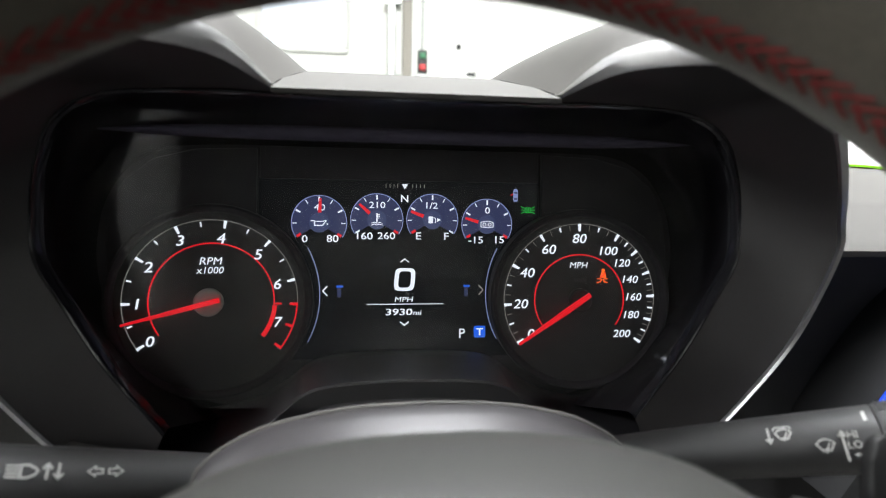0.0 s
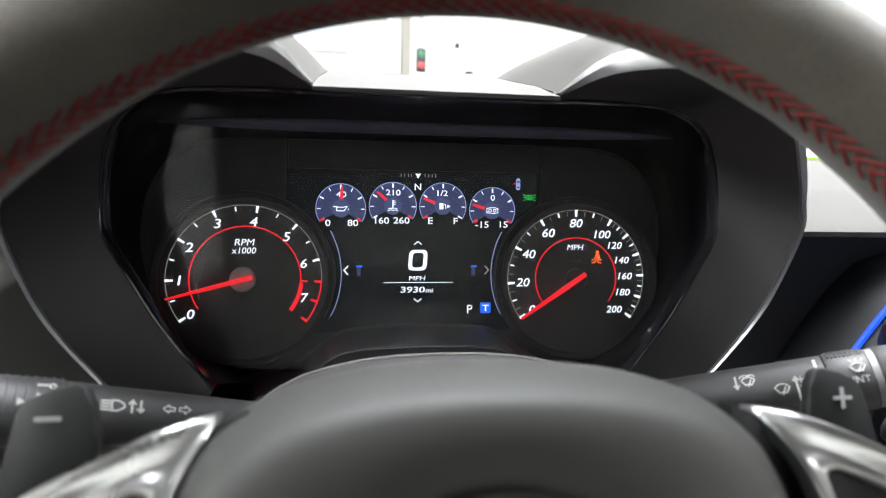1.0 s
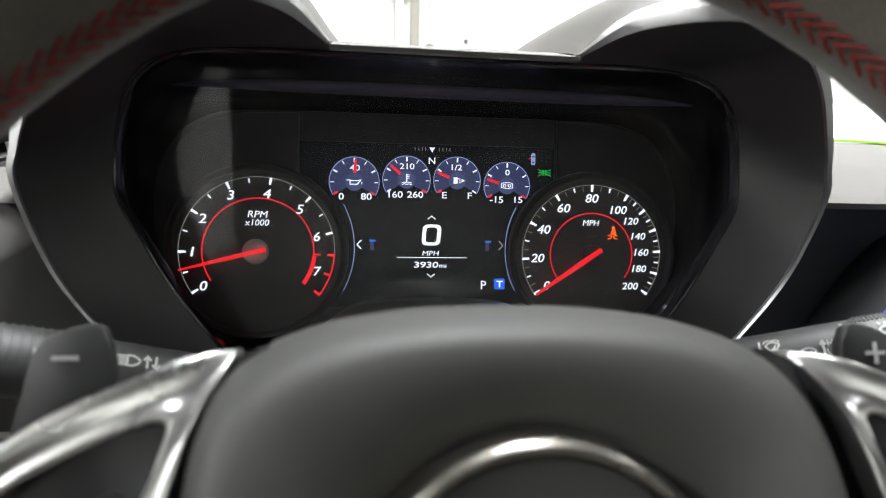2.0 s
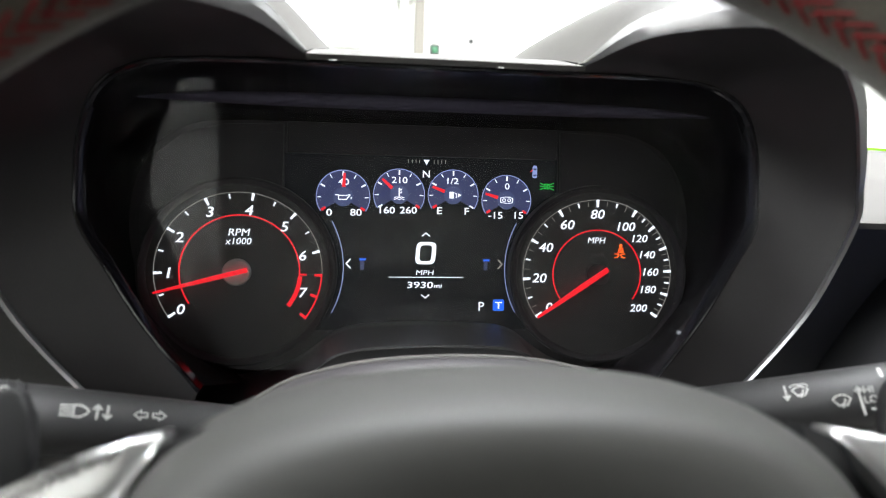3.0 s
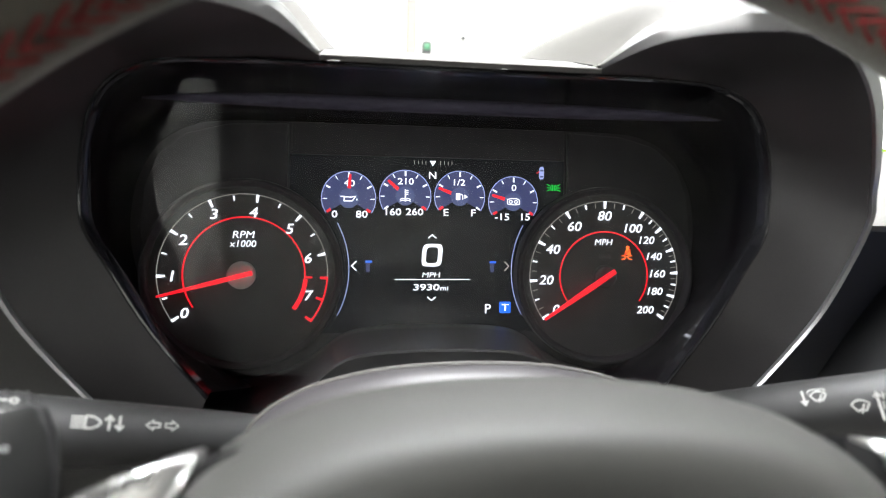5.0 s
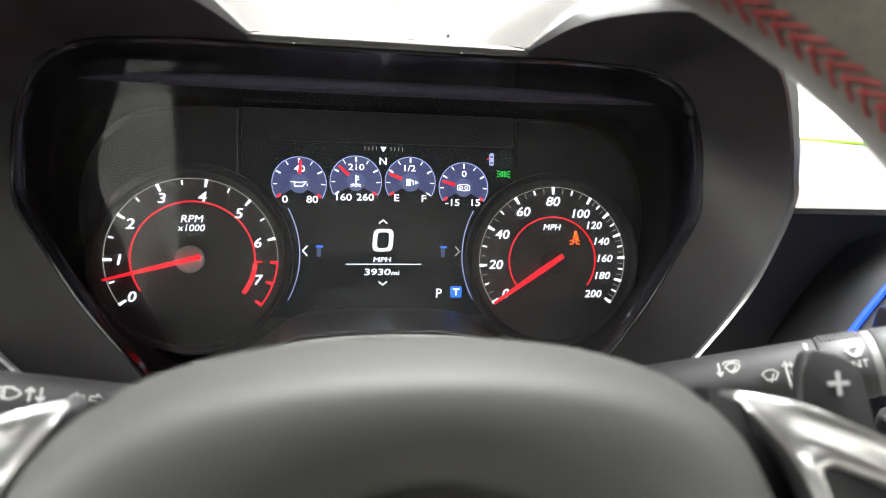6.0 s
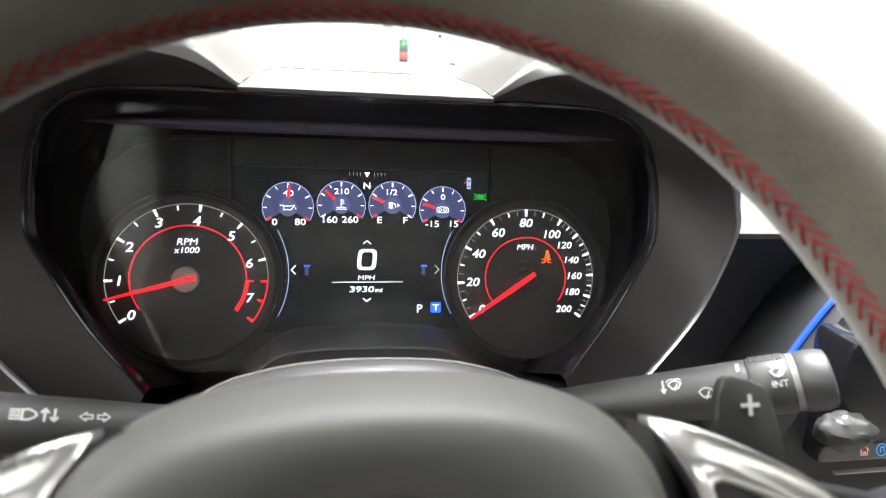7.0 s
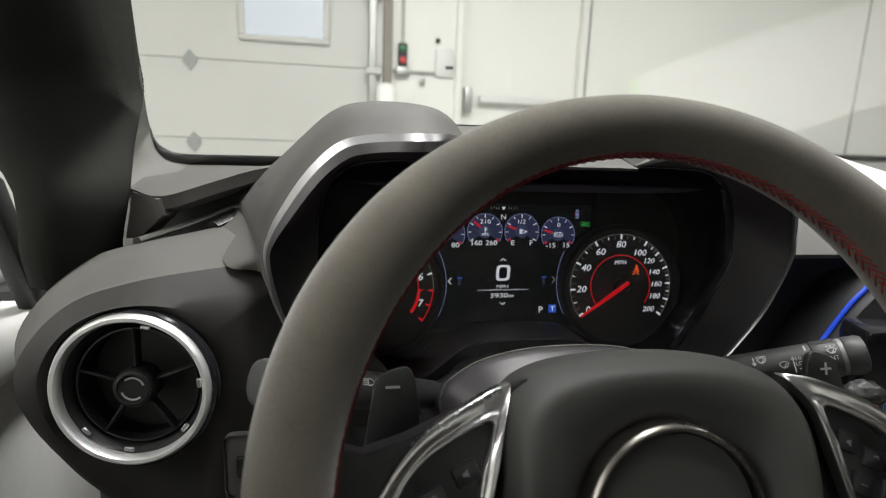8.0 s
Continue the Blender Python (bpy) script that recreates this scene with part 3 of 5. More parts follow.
for k in range(3):
    q = Vector(slot[2]) + Vector((0.006 + 0.003 * k, -0.012 + 0.01 * k, 0.0015))
    part("defogger_slat", boxed((0.022, 0.002, 0.0015), pose(q.x + 0.006, q.y, q.z, 0, 0, 40)), DASH, dash)

# ---- round air vent ----
vent = empty("air_vent", VENT, label="round black air vent with a satin chrome ring and five spokes", category="air vent")
VM = Matrix.Translation(VENT) @ pose(0, 0, 0, 85, 0, -6)
def ring_profile(m, prof, seg=64):
    bm = bmesh.new()
    loft(bm, [[m @ Vector((r * math.cos(2 * math.pi * k / seg), r * math.sin(2 * math.pi * k / seg), z)) for k in range(seg)] for r, z in prof], closed=True)
    return bm
part("outer_ring", ring_profile(VM, [(0.054, -0.004), (0.054, 0.002), (0.0525, 0.0035), (0.0515, 0.003)]), PIANO, vent, "gloss black rim")
part("chrome_ring", ring_profile(VM, [(0.0515, 0.002), (0.051, 0.0065), (0.0492, 0.0086), (0.0470, 0.0084), (0.0458, 0.006), (0.0455, 0.0)]), RINGM, vent, "satin chrome ring")
part("barrel", ring_profile(VM, [(0.0457, 0.001), (0.0430, -0.004), (0.0405, -0.012), (0.039, -0.03), (0.0, -0.032)]), BLACK, vent)
part("inner_ring", ring_profile(VM, [(0.0405, -0.008), (0.0398, -0.005), (0.0385, -0.005), (0.038, -0.008), (0.038, -0.014)]), BUTTON, vent)
part("hub", ring_profile(VM, [(0.0135, -0.014), (0.0132, 0.001), (0.012, 0.003), (0.010, 0.0035), (0.0095, 0.0022), (0.0, 0.0022)]), PADDLE, vent)
for a0 in (20, 200):
    part("hub_mark", band(bmesh.new(), 0.0068, 0.0080, a0, a0 + 110, 0.0003, VM @ pose(0, 0, 0.0026)), PRINT, vent)
for k in range(5):
    a = radians(92 + 72 * k)
    m = VM @ pose(0.026 * math.cos(a), 0.026 * math.sin(a), -0.008, 0, 0, math.degrees(a))
    part("spoke", boxed((0.027, 0.0022, 0.009), m, 0.0008, 1), PADDLE, vent)
for a in (78, 5, -40, -95, -136):
    m = VM @ pose(0.0425 * math.cos(radians(a)), 0.0425 * math.sin(radians(a)), 0.0015, 0, 0, a + 90)
    part("chrome_tab", boxed((0.0065, 0.003, 0.002), m, 0.0006, 1), BRIGHT, vent)

# ---- headlight switch by the wheel ----
sw = empty("headlight_switch", (-0.215, -0.106, 0.764), label="grey headlight switch with a dark window", category="switch")
part("plate", boxed((0.05, 0.006, 0.05), pose(-0.210, -0.1075, 0.762), 0.006, 3), DASH, sw)
part("window", boxed((0.020, 0.004, 0.017), pose(-0.2165, -0.1115, 0.763), 0.002), PIANO, sw)
part("key", boxed((0.010, 0.004, 0.009), pose(-0.2145, -0.1135, 0.764), 0.001), BAND, sw, "pale key")

# ---- instrument cluster ----
TILT_FACE = radians(8)
FACE = Matrix(((1, 0, 0, 0), (0, math.sin(TILT_FACE), -math.cos(TILT_FACE), 0), (0, math.cos(TILT_FACE), math.sin(TILT_FACE), 0.86), (0, 0, 0, 1)))


def on_face(u, v, n=0.0, turn=0.0):
    return FACE @ pose(u, v, n, 0, 0, turn)


cluster = empty("instrument_cluster", (0, -0.02, 0.80), label="lit instrument cluster with two round dials and a centre display", category="instrument cluster")
for side in (1, -1):
    bm = bmesh.new()
    flip = (lambda q: q) if side > 0 else mirrored
    a, b = flip(smooth_line(OPEN, 4)), flip(smooth_line(INNER, 4))
    a = [q + Vector((0, 0.002, 0)) for q in a]
    mid = [(p * 0.45 + q * 0.55) + Vector((0, 0.004, 0)) for p, q in zip(a, b)]
    loft(bm, [a, mid, b])
    part("surround", bm, FUNNEL, cluster, "satin black funnel-shaped surround")
full = mirrored(smooth_line(INNER, 4))[::-1] + smooth_line(INNER, 4)
lip0 = [q + Vector((0, -0.0006, 0)) for q in full]
lip1 = [q + Vector((-0.0016 * (1 if q.x > 0 else -1) if abs(q.x) > 0.14 else 0, 0.002, -0.002 if q.z > 0.95 else 0.0)) for q in full]
bm = bmesh.new()
loft(bm, [lip0, lip1, [q + Vector((0, 0.006, 0)) for q in lip1]])
part("lip", bm, PIANO, cluster, "thin gloss black lip")
# cavity walls from the lip back to the face plate
BACKV = [(0.0, 0.100), (0.062, 0.100), (0.085, 0.100), (0.105, 0.100), (0.128, 0.0995), (0.150, 0.097), (0.172, 0.086), (0.186, 0.066), (0.192, 0.045), (0.193, 0.020), (0.186, -0.010), (0.168, -0.038), (0.145, -0.060), (0.10, -0.075)]
half = [FACE @ Vector((u, v, -0.018)) for u, v in BACKV[1:]]
backline = mirrored(smooth_line(half, 4))[::-1] + smooth_line(half, 4)
bm = bmesh.new()
start = [q + Vector((0, 0.005, 0)) for q in lip1]
bulge = [(p + q) / 2 + Vector((0.008 * (1 if p.x > 0 else -1) * (1 if abs(p.x) > 0.12 else 0), 0, 0.003 if p.z > 0.95 else 0)) for p, q in zip(start, backline)]
loft(bm, [list(c) for c in zip(*[smooth_line([p, q, r], 4) for p, q, r in zip(start, bulge, backline)])])
part("cavity_wall", bm, CAVITY, cluster, "gloss black inner wall")
outline = [(u * 1.06, 0.02 + (v - 0.02) * 1.07) for u, v in [(-u, v) for u, v in BACKV[::-1]] + list(BACKV[1:])]
part("back_plate", slab(bmesh.new(), outline, 0.004, on_face(0, 0, -0.0165)), PLATE, cluster, smooth=False)
for side in (1, -1):
    pts = [(0.0925, 0.097), (0.13, 0.0955), (0.155, 0.089), (0.172, 0.075), (0.180, 0.055), (0.183, 0.03), (0.178, -0.01), (0.165, -0.04), (0.14, -0.058), (0.0935, -0.050), (0.0935, 0.050)]
    bm = slab(bmesh.new(), [(side * u, v) for u, v in (pts if side > 0 else pts[::-1])], 0.004, on_face(0, 0, -0.0045))
    bmesh.ops.bevel(bm, geom=[e for e in bm.edges], offset=0.001, segments=2, affect="EDGES", profile=0.5)
    part("dial_panel", bm, PLATE, cluster, "dark matte panel round a dial")
part("upper_band", boxed((0.182, 0.0205, 0.004), on_face(0, 0.0885, -0.0090), 0.0012), PLATE, cluster, "dark band above the display")
# Violet strip stands in for a reflection near the top of the cover.
bm = bmesh.new()
strip = [(-0.0855, 0.9655), (-0.0885, 0.9650), (-0.0895, 0.9635), (-0.0890, 0.9605), (-0.0875, 0.9593), (-0.0850, 0.9590)]
loft(bm, [[Vector((x, y + 0.02 * abs(x / 0.146) ** 6, 0.9622 + (z - 0.9622) * max(0.08, 1 - abs(x / 0.146) ** 4))) for y, z in strip] for x in np.linspace(-0.146, 0.146, 25)])
part("cover_reflection", bm, VIOLET, cluster, "slim dark violet strip standing in for a reflection in the clear cover", angle=60)
bead = [q + Vector((0, 0.0006, -0.0006 if q.z > 0.95 else 0)) for q in full]
part("lip_bead", tube(bmesh.new(), bead, 0.0011, 8, up=(0, 1, 0)), PIANO, cluster, "polished black bead of the lip")
# lower apron in front of the dials
apron_back = [(-0.165, -0.052), (-0.15, -0.060), (-0.12, -0.0645), (-0.09, -0.058), (-0.072, -0.0475), (-0.058, -0.037), (-0.04, -0.0325), (0, -0.031), (0.04, -0.0325), (0.058, -0.037), (0.072, -0.0475), (0.09, -0.058), (0.12, -0.0645), (0.15, -0.060), (0.165, -0.052)]
ab = smooth_line([FACE @ Vector((u, v, 0.0055)) for u, v in apron_back], 3)
bm = bmesh.new()
rise = [Vector((q.x, q.y - 0.012, q.z + 0.0006)) for q in ab]
af = [Vector((q.x * 0.97, -0.064, q.z + 0.0035 - 0.9 * max(0, abs(q.x) - 0.03) ** 2)) for q in ab]
ag = [q + Vector((0, -0.0012, -0.0012)) for q in af]
ah = [Vector((q.x * 0.95, -0.062, q.z - 0.012)) for q in af]
ai = [Vector((q.x * 0.85, -0.125, 0.800 - 0.02 * abs(q.x) / 0.16)) for q in ab]
loft(bm, [[q + Vector((0, 0.006, -0.004)) for q in ab], ab, rise, af, ag, ah, ai])
part("apron", bm, APRON, cluster, "gloss black apron under the dials")

# display
display = part("display", slab(bmesh.new(), [(-0.093, 0.0785), (-0.093, -0.040), (0.093, -0.040), (0.093, 0.0785)], 0.002, on_face(0, 0, -0.0125)), SCREEN, cluster, "dark colour display", smooth=False)
DN = -0.0121


def glyph(name, bm, mat, parent, label=""):
    return part(name, bm, mat, parent, label, smooth=False)


def flat(points, u, v, n, s=1.0):
    return slab(bmesh.new(), [(x * s, y * s) for x, y in points], 0.0003, on_face(u, v, n))


def stroke(bm, pts, w, m):
    """A flat line of width w through points in x and y."""
    for (x0, y0), (x1, y1) in zip(pts, pts[1:]):
        d = math.hypot(x1 - x0, y1 - y0)
        box(bm, (d + w * 0.8, w, 0.0003), m @ pose((x0 + x1) / 2, (y0 + y1) / 2, 0, 0, 0, math.degrees(math.atan2(y1 - y0, x1 - x0))))
    return bm


MINI = [(-0.0547, 0.0503, 0.0177, 87, (("40", 0.0003, 0.0100, 0.0042), ("0", -0.0092, -0.0106, 0.0046), ("80", 0.0086, -0.0104, 0.0046)), True, True),
        (-0.0172, 0.0525, 0.0172, 138, (("210", 0.0002, 0.0098, 0.0042), ("160", -0.0079, -0.0107, 0.0046), ("260", 0.0063, -0.0105, 0.0046)), False, True),
        (0.0198, 0.0528, 0.0172, 159, (("1/2", -0.0004, 0.0096, 0.0042), ("E", -0.0093, -0.0108, 0.0046), ("F", 0.0095, -0.0109, 0.0046)), True, False),
        (0.0571, 0.0500, 0.0172, 164, (("0", 0.0002, 0.0096, 0.0042), ("-15", -0.0078, -0.0105, 0.0046), ("15", 0.0088, -0.0103, 0.0046)), True, True)]
for gi, (cu, cv, r, needle, words, red0, red1) in enumerate(MINI):
    bm = bmesh.new()
    face_pts = [(r * math.cos(radians(a)), r * math.sin(radians(a))) for a in range(-33, 214, 6)]
    slab(bm, face_pts + [(-0.0046, -0.0036), (0.0046, -0.0036)], 0.0002, on_face(cu, cv, DN + 0.0001))
    gauge = glyph("mini_gauge", bm, LIT_NAVY, display, "small navy blue gauge")
    glyph("gauge_core", disc(bmesh.new(), r * 0.37, 0.0002, on_face(cu, cv, DN + 0.0006), 32), LIT_NAVY2, display)
    glyph("gauge_rim", band(bmesh.new(), r * 0.99, r * 1.018, -33, 213, 0.0003, on_face(cu, cv, DN + 0.0006), 60), LIT_EDGE, display)
    for k in range(9):
        a = 212 - 30.5 * k
        red = (k == 0 and red0) or (k == 8 and red1)
        lng = 0.0032 if k % 2 == 0 else 0.0027
        wid = 0.0017 if red else 0.0011 if k % 2 == 0 else 0.0006
        m = on_face(cu, cv, DN + 0.0009) @ pose(0, 0, 0, 0, 0, a) @ pose(r * 0.96 - lng / 2, 0, 0)
        glyph("gauge_tick", boxed((lng, wid, 0.0003), m), LIT_RED if red else LIT_WHITE, display)
    m = on_face(cu, cv, DN + 0.0013) @ pose(0, 0, 0, 0, 0, needle)
    glyph("gauge_needle", slab(bmesh.new(), [(r * 0.37, -0.0012), (r * 0.90, -0.0008), (r * 0.90, 0.0008), (r * 0.37, 0.0012)], 0.0003, m), LIT_RED, display)
    for word, du, dv, size in words:
        glyph("gauge_figure", lettering(word, size, on_face(cu + du, cv + dv, DN + 0.0011), bold=0.012, wide=1.22), LIT_WHITE, display)
    m = on_face(cu, cv, DN + 0.0011)
    bm = bmesh.new()
    if gi == 0:
        stroke(bm, [(-0.0052, 0.0012), (-0.003, 0.0012), (-0.003, -0.0018), (0.0022, -0.0018), (0.0045, 0.0012)], 0.0007, m)
        stroke(bm, [(-0.003, 0.0008), (0.002, 0.0008), (0.0042, 0.0014)], 0.0006, m)
        box(bm, (0.0007, 0.0012, 0.0003), m @ pose(0.0053, -0.0008, 0))
    elif gi == 1:
        stroke(bm, [(0, -0.0012), (0, 0.0040)], 0.0009, m)
        for dy in (0.0012, 0.0024, 0.0036):
            stroke(bm, [(0, dy), (0.0018, dy)], 0.0005, m)
        for dy in (-0.0022, -0.0034):
            stroke(bm, [(-0.0034, dy), (-0.0017, dy + 0.0006), (0, dy), (0.0017, dy + 0.0006), (0.0034, dy)], 0.0005, m)
    elif gi == 2:
        box(bm, (0.0030, 0.0046, 0.0003), m @ pose(-0.0012, 0, 0))
        stroke(bm, [(0.0008, 0.0016), (0.002, 0.001), (0.002, -0.0018)], 0.0005, m)
        slab(bm, [(0.0032, -0.0014), (0.0056, 0), (0.0032, 0.0014)], 0.0003, m)
    else:
        stroke(bm, [(-0.0042, -0.0016), (-0.0042, 0.0016), (-0.001, 0.0022), (0.0022, 0.0022), (0.0042, 0.0012), (0.0042, -0.0016), (0.001, -0.0022), (-0.0042, -0.0016)], 0.0005, m)
        band(bm, 0.0008, 0.0013, 0, 360, 0.0003, m, 16, -0.0018, 0)
        band(bm, 0.0008, 0.0013, 0, 360, 0.0003, m, 16, 0.0018, 0)
    glyph("gauge_symbol", bm, LIT_WHITE, display)
# compass row
glyph("compass_mark", flat([(-0.0021, 0.0018), (0, -0.0018), (0.0021, 0.0018)], 0.0012, 0.0747, DN + 0.0003), LIT_WHITE, display)
for k, du in enumerate((-0.0125, -0.0098, -0.0072, -0.0048, 0.0052, 0.0078, 0.0104, 0.0130)):
    glyph("compass_tick", boxed((0.0004, 0.0024, 0.0003), on_face(0.0012 + du, 0.0752, DN + 0.0003)), LIT_DIM, display)
glyph("compass_letter", lettering("N", 0.0046, on_face(0.0011, 0.0668, DN + 0.0003), bold=0.012, wide=1.1), LIT_WHITE, display)
# speed page
glyph("up_arrow", stroke(bmesh.new(), [(-0.0026, -0.0009), (0, 0.0012), (0.0026, -0.0009)], 0.0008, on_face(0.0014, 0.0254, DN + 0.0003)), LIT_WHITE, display)
glyph("down_arrow", stroke(bmesh.new(), [(-0.0026, 0.0009), (0, -0.0012), (0.0026, 0.0009)], 0.0008, on_face(0.0014, -0.0169, DN + 0.0003)), LIT_WHITE, display)
zero = []
for a in range(0, 360, 10):
    c, s_ = math.cos(radians(a)), math.sin(radians(a))
    e = 0.45
    zero.append((math.copysign(abs(c) ** e, c), math.copysign(abs(s_) ** e, s_)))
bm = bmesh.new()
ZM = on_face(0.0014, 0.0128, DN + 0.0006)
rows = [[ZM @ Vector((x * w + y * h * 0.08, y * h, z)) for x, y in zero] for w, h, z in ((0.0041, 0.0055, 0), (0.0041, 0.0055, 0.0003), (0.0069, 0.0077, 0.0003), (0.0069, 0.0077, 0))]
loft(bm, rows + [rows[0]], closed=True)
glyph("speed_figure", bm, LIT_WHITE, display)
glyph("unit_letters", lettering("MPH", 0.0033, on_face(0.0010, -0.0006, DN + 0.0003), shear=0.12, bold=0.006, wide=1.3), LIT_WHITE, display)
glyph("rule", boxed((0.0515, 0.0005, 0.0003), on_face(0.0020, -0.0038, DN + 0.0003)), LIT_WHITE, display)
glyph("odometer_figures", lettering("3930", 0.0043, on_face(-0.0022, -0.0091, DN + 0.0003), shear=0.06, bold=0.016, wide=1.5), LIT_WHITE, display)
glyph("odometer_unit", lettering("mi", 0.0030, on_face(0.0101, -0.0097, DN + 0.0003), shear=0.1, bold=0.010, wide=1.25), LIT_WHITE, display)
glyph("page_arrow", stroke(bmesh.new(), [(0.0014, 0.0030), (-0.0014, 0), (0.0014, -0.0030)], 0.0008, on_face(-0.0511, 0.0053, DN + 0.0003)), LIT_WHITE, display)
glyph("page_arrow", stroke(bmesh.new(), [(-0.0014, 0.0030), (0.0014, 0), (-0.0014, -0.0030)], 0.0008, on_face(0.0535, 0.0054, DN + 0.0003)), LIT_DIM, display, "dim page arrow")
for u in (-0.0414, 0.0436):
    glyph("page_mark", boxed((0.0044, 0.0014, 0.0003), on_face(u, 0.0082, DN + 0.0003)), LIT_BLUE, display, "blue page mark")
    glyph("page_mark", boxed((0.0026, 0.0060, 0.0002), on_face(u - 0.0004, 0.0042, DN + 0.0002)), LIT_NAVY, display)
glyph("gear_letter", lettering("P", 0.0062, on_face(0.0407, -0.0240, DN + 0.0003), bold=0.004), LIT_WHITE, display)
glyph("mode_tile", slab(bmesh.new(), [(-0.0040, -0.0033), (-0.0033, -0.0040), (0.0033, -0.0040), (0.0040, -0.0033), (0.0040, 0.0033), (0.0033, 0.0040), (-0.0033, 0.0040), (-0.0040, 0.0033)], 0.0002, on_face(0.0528, -0.0232, DN + 0.0003)), LIT_BLUE, display, "blue tile")
glyph("mode_letter", lettering("T", 0.0046, on_face(0.0528, -0.0232, DN + 0.0007), bold=0.02, wide=1.2), LIT_WHITE, display)
for side in (1, -1):
    a0, a1 = (180 - 28, 180 + 28) if side > 0 else (-28, 28)
    glyph("side_arc", band(bmesh.new(), 0.0661, 0.0666, a0, a1, 0.0003, on_face(side * 0.1219 + 0.0012, 0.0028, DN + 0.0003), 120), LIT_EDGE, display, "pale blue arc beside a dial")
m = on_face(0.0857, 0.0602, DN + 0.0003)
bm = bmesh.new()
for s_ in (-1, 1):
    stroke(bm, [(s_ * 0.0006, 0.0017), (s_ * 0.0006, -0.0017), (s_ * 0.0016, -0.0015), (s_ * 0.0021, 0), (s_ * 0.0016, 0.0015), (s_ * 0.0006, 0.0017)], 0.00045, m)
    for dy in (-0.0014, 0, 0.0014):
        stroke(bm, [(s_ * 0.0027, dy), (s_ * 0.0047, dy * 1.6)], 0.00045, m)
glyph("lamp_symbol", bm, LIT_GREEN, display, "green parking lamp symbol")
bm = bmesh.new()
m = on_face(0.0769, 0.0701, DN + 0.0003)
slab(bm, [(-0.0012, -0.0042), (0.0012, -0.0042), (0.0016, -0.003), (0.0016, 0.003), (0.0010, 0.0044), (-0.0010, 0.0044), (-0.0016, 0.003), (-0.0016, -0.003)], 0.0002, m)
glyph("car_symbol", bm, LIT_EDGE, display, "small car symbol")
for dy in (0.0018, -0.0024):
    glyph("car_glass", boxed((0.0022, 0.0012, 0.0002), m @ pose(0, dy, 0.0003)), LIT_NAVY2, display)
glyph("car_door_mark", flat([(-0.0034, 0.0000), (-0.0016, 0.0012), (-0.0016, 0.0002), (-0.0034, -0.0008)], 0.0769, 0.0705, DN + 0.0006), LIT_RED, display)

# round dials
RD = 0.0512


def dial(name, cu, cv, label, turned):
    m = on_face(cu, cv, 0) @ pose(0, 0, 0, 0, turned, 0)
    face = part(name, disc(bmesh.new(), 0.0565, 0.006, m, 72), DIAL, cluster, label)
    part("pod_ring", ring_profile(m, [(0.0555, -0.001), (0.0556, 0.0022), (0.0572, 0.0042), (0.0590, 0.0046), (0.0605, 0.0032), (0.0612, -0.004), (0.0612, -0.014)], 96), PLATE, face, "gloss black dial rim")
    return face, m


tach, TM = dial("tachometer", -0.1184, 0.0003, "round tachometer dial with a red ring", 8)


def dial_arc(parent, m, r0, r1, a0, a1, mat, z=0.0006):
    glyph("scale_line", band(bmesh.new(), r0, r1, a0, a1, 0.0003, m @ pose(0, 0, z), 160), mat, parent)


def tick(parent, m, a, r0, r1, w0, w1, mat, z=0.0010):
    glyph("tick", slab(bmesh.new(), [(r0, -w0 / 2), (r1, -w1 / 2), (r1, w1 / 2), (r0, w0 / 2)], 0.0003, m @ pose(0, 0, z, 0, 0, a)), mat, parent)


def tach_angle(k):
    return 213.2 - 33.0 * k


dial_arc(tach, TM, RD - 0.0004, RD, tach_angle(6.55), tach_angle(0) + 1, LIT_DIM)
for k in range(8):
    if k < 7:
        tick(tach, TM, tach_angle(k), RD - 0.0050, RD - 0.0001, 0.0013, 0.0019, LIT_WHITE)
    if k < 6:
        tick(tach, TM, tach_angle(k + 0.5), RD - 0.0042, RD - 0.0012, 0.0009, 0.0011, LIT_WHITE)
    rr = 0.0422 if k < 4 else 0.0399
    a = radians(tach_angle(k) + (1.3 if k in (2, 3, 4) else -0.8 if k == 5 else 0))
    if k == 7:
        a, rr = radians(-19.6), 0.0415
    glyph("figure", lettering(str(k), 0.0063, TM @ pose(rr * math.cos(a), rr * math.sin(a), 0.0008), shear=0.17, bold=0.015, wide=1.12), LIT_WHITE, tach)
dial_arc(tach, TM, 0.0361, 0.0369, -10, 213, LIT_RED)
dial_arc(tach, TM, 0.0356, 0.0384, -37.5, -5, LIT_RED, 0.0009)
glyph("redline_tick", boxed((0.005, 0.0012, 0.0003), TM @ pose(0, 0, 0.001, 0, 0, -3) @ pose(0.0388, 0, 0)), LIT_RED, tach)
dial_arc(tach, TM, RD - 0.0009, RD, -37.5, -3, LIT_RED)
for a in (-3, -19.5, -37):
    tick(tach, TM, a, RD - 0.0052, RD, 0.0015, 0.0019, LIT_RED)
glyph("figure", lettering("RPM", 0.0044, TM @ pose(-0.0008, 0.0255, 0.0008), shear=0.17, bold=0.005, wide=1.1), LIT_WHITE, tach)
glyph("figure", lettering("x1000", 0.0042, TM @ pose(-0.0014, 0.0198, 0.0008), shear=0.17, bold=0.005, wide=1.05), LIT_WHITE, tach)
part("hub_cap", disc(bmesh.new(), 0.0086, 0.005, TM @ pose(-0.0022, 0, 0.0050), 40, 0.0008), CAP, tach, "grey needle hub cap")
NM = TM @ pose(-0.0022, 0, 0.0074, 0, 0, 194.2)
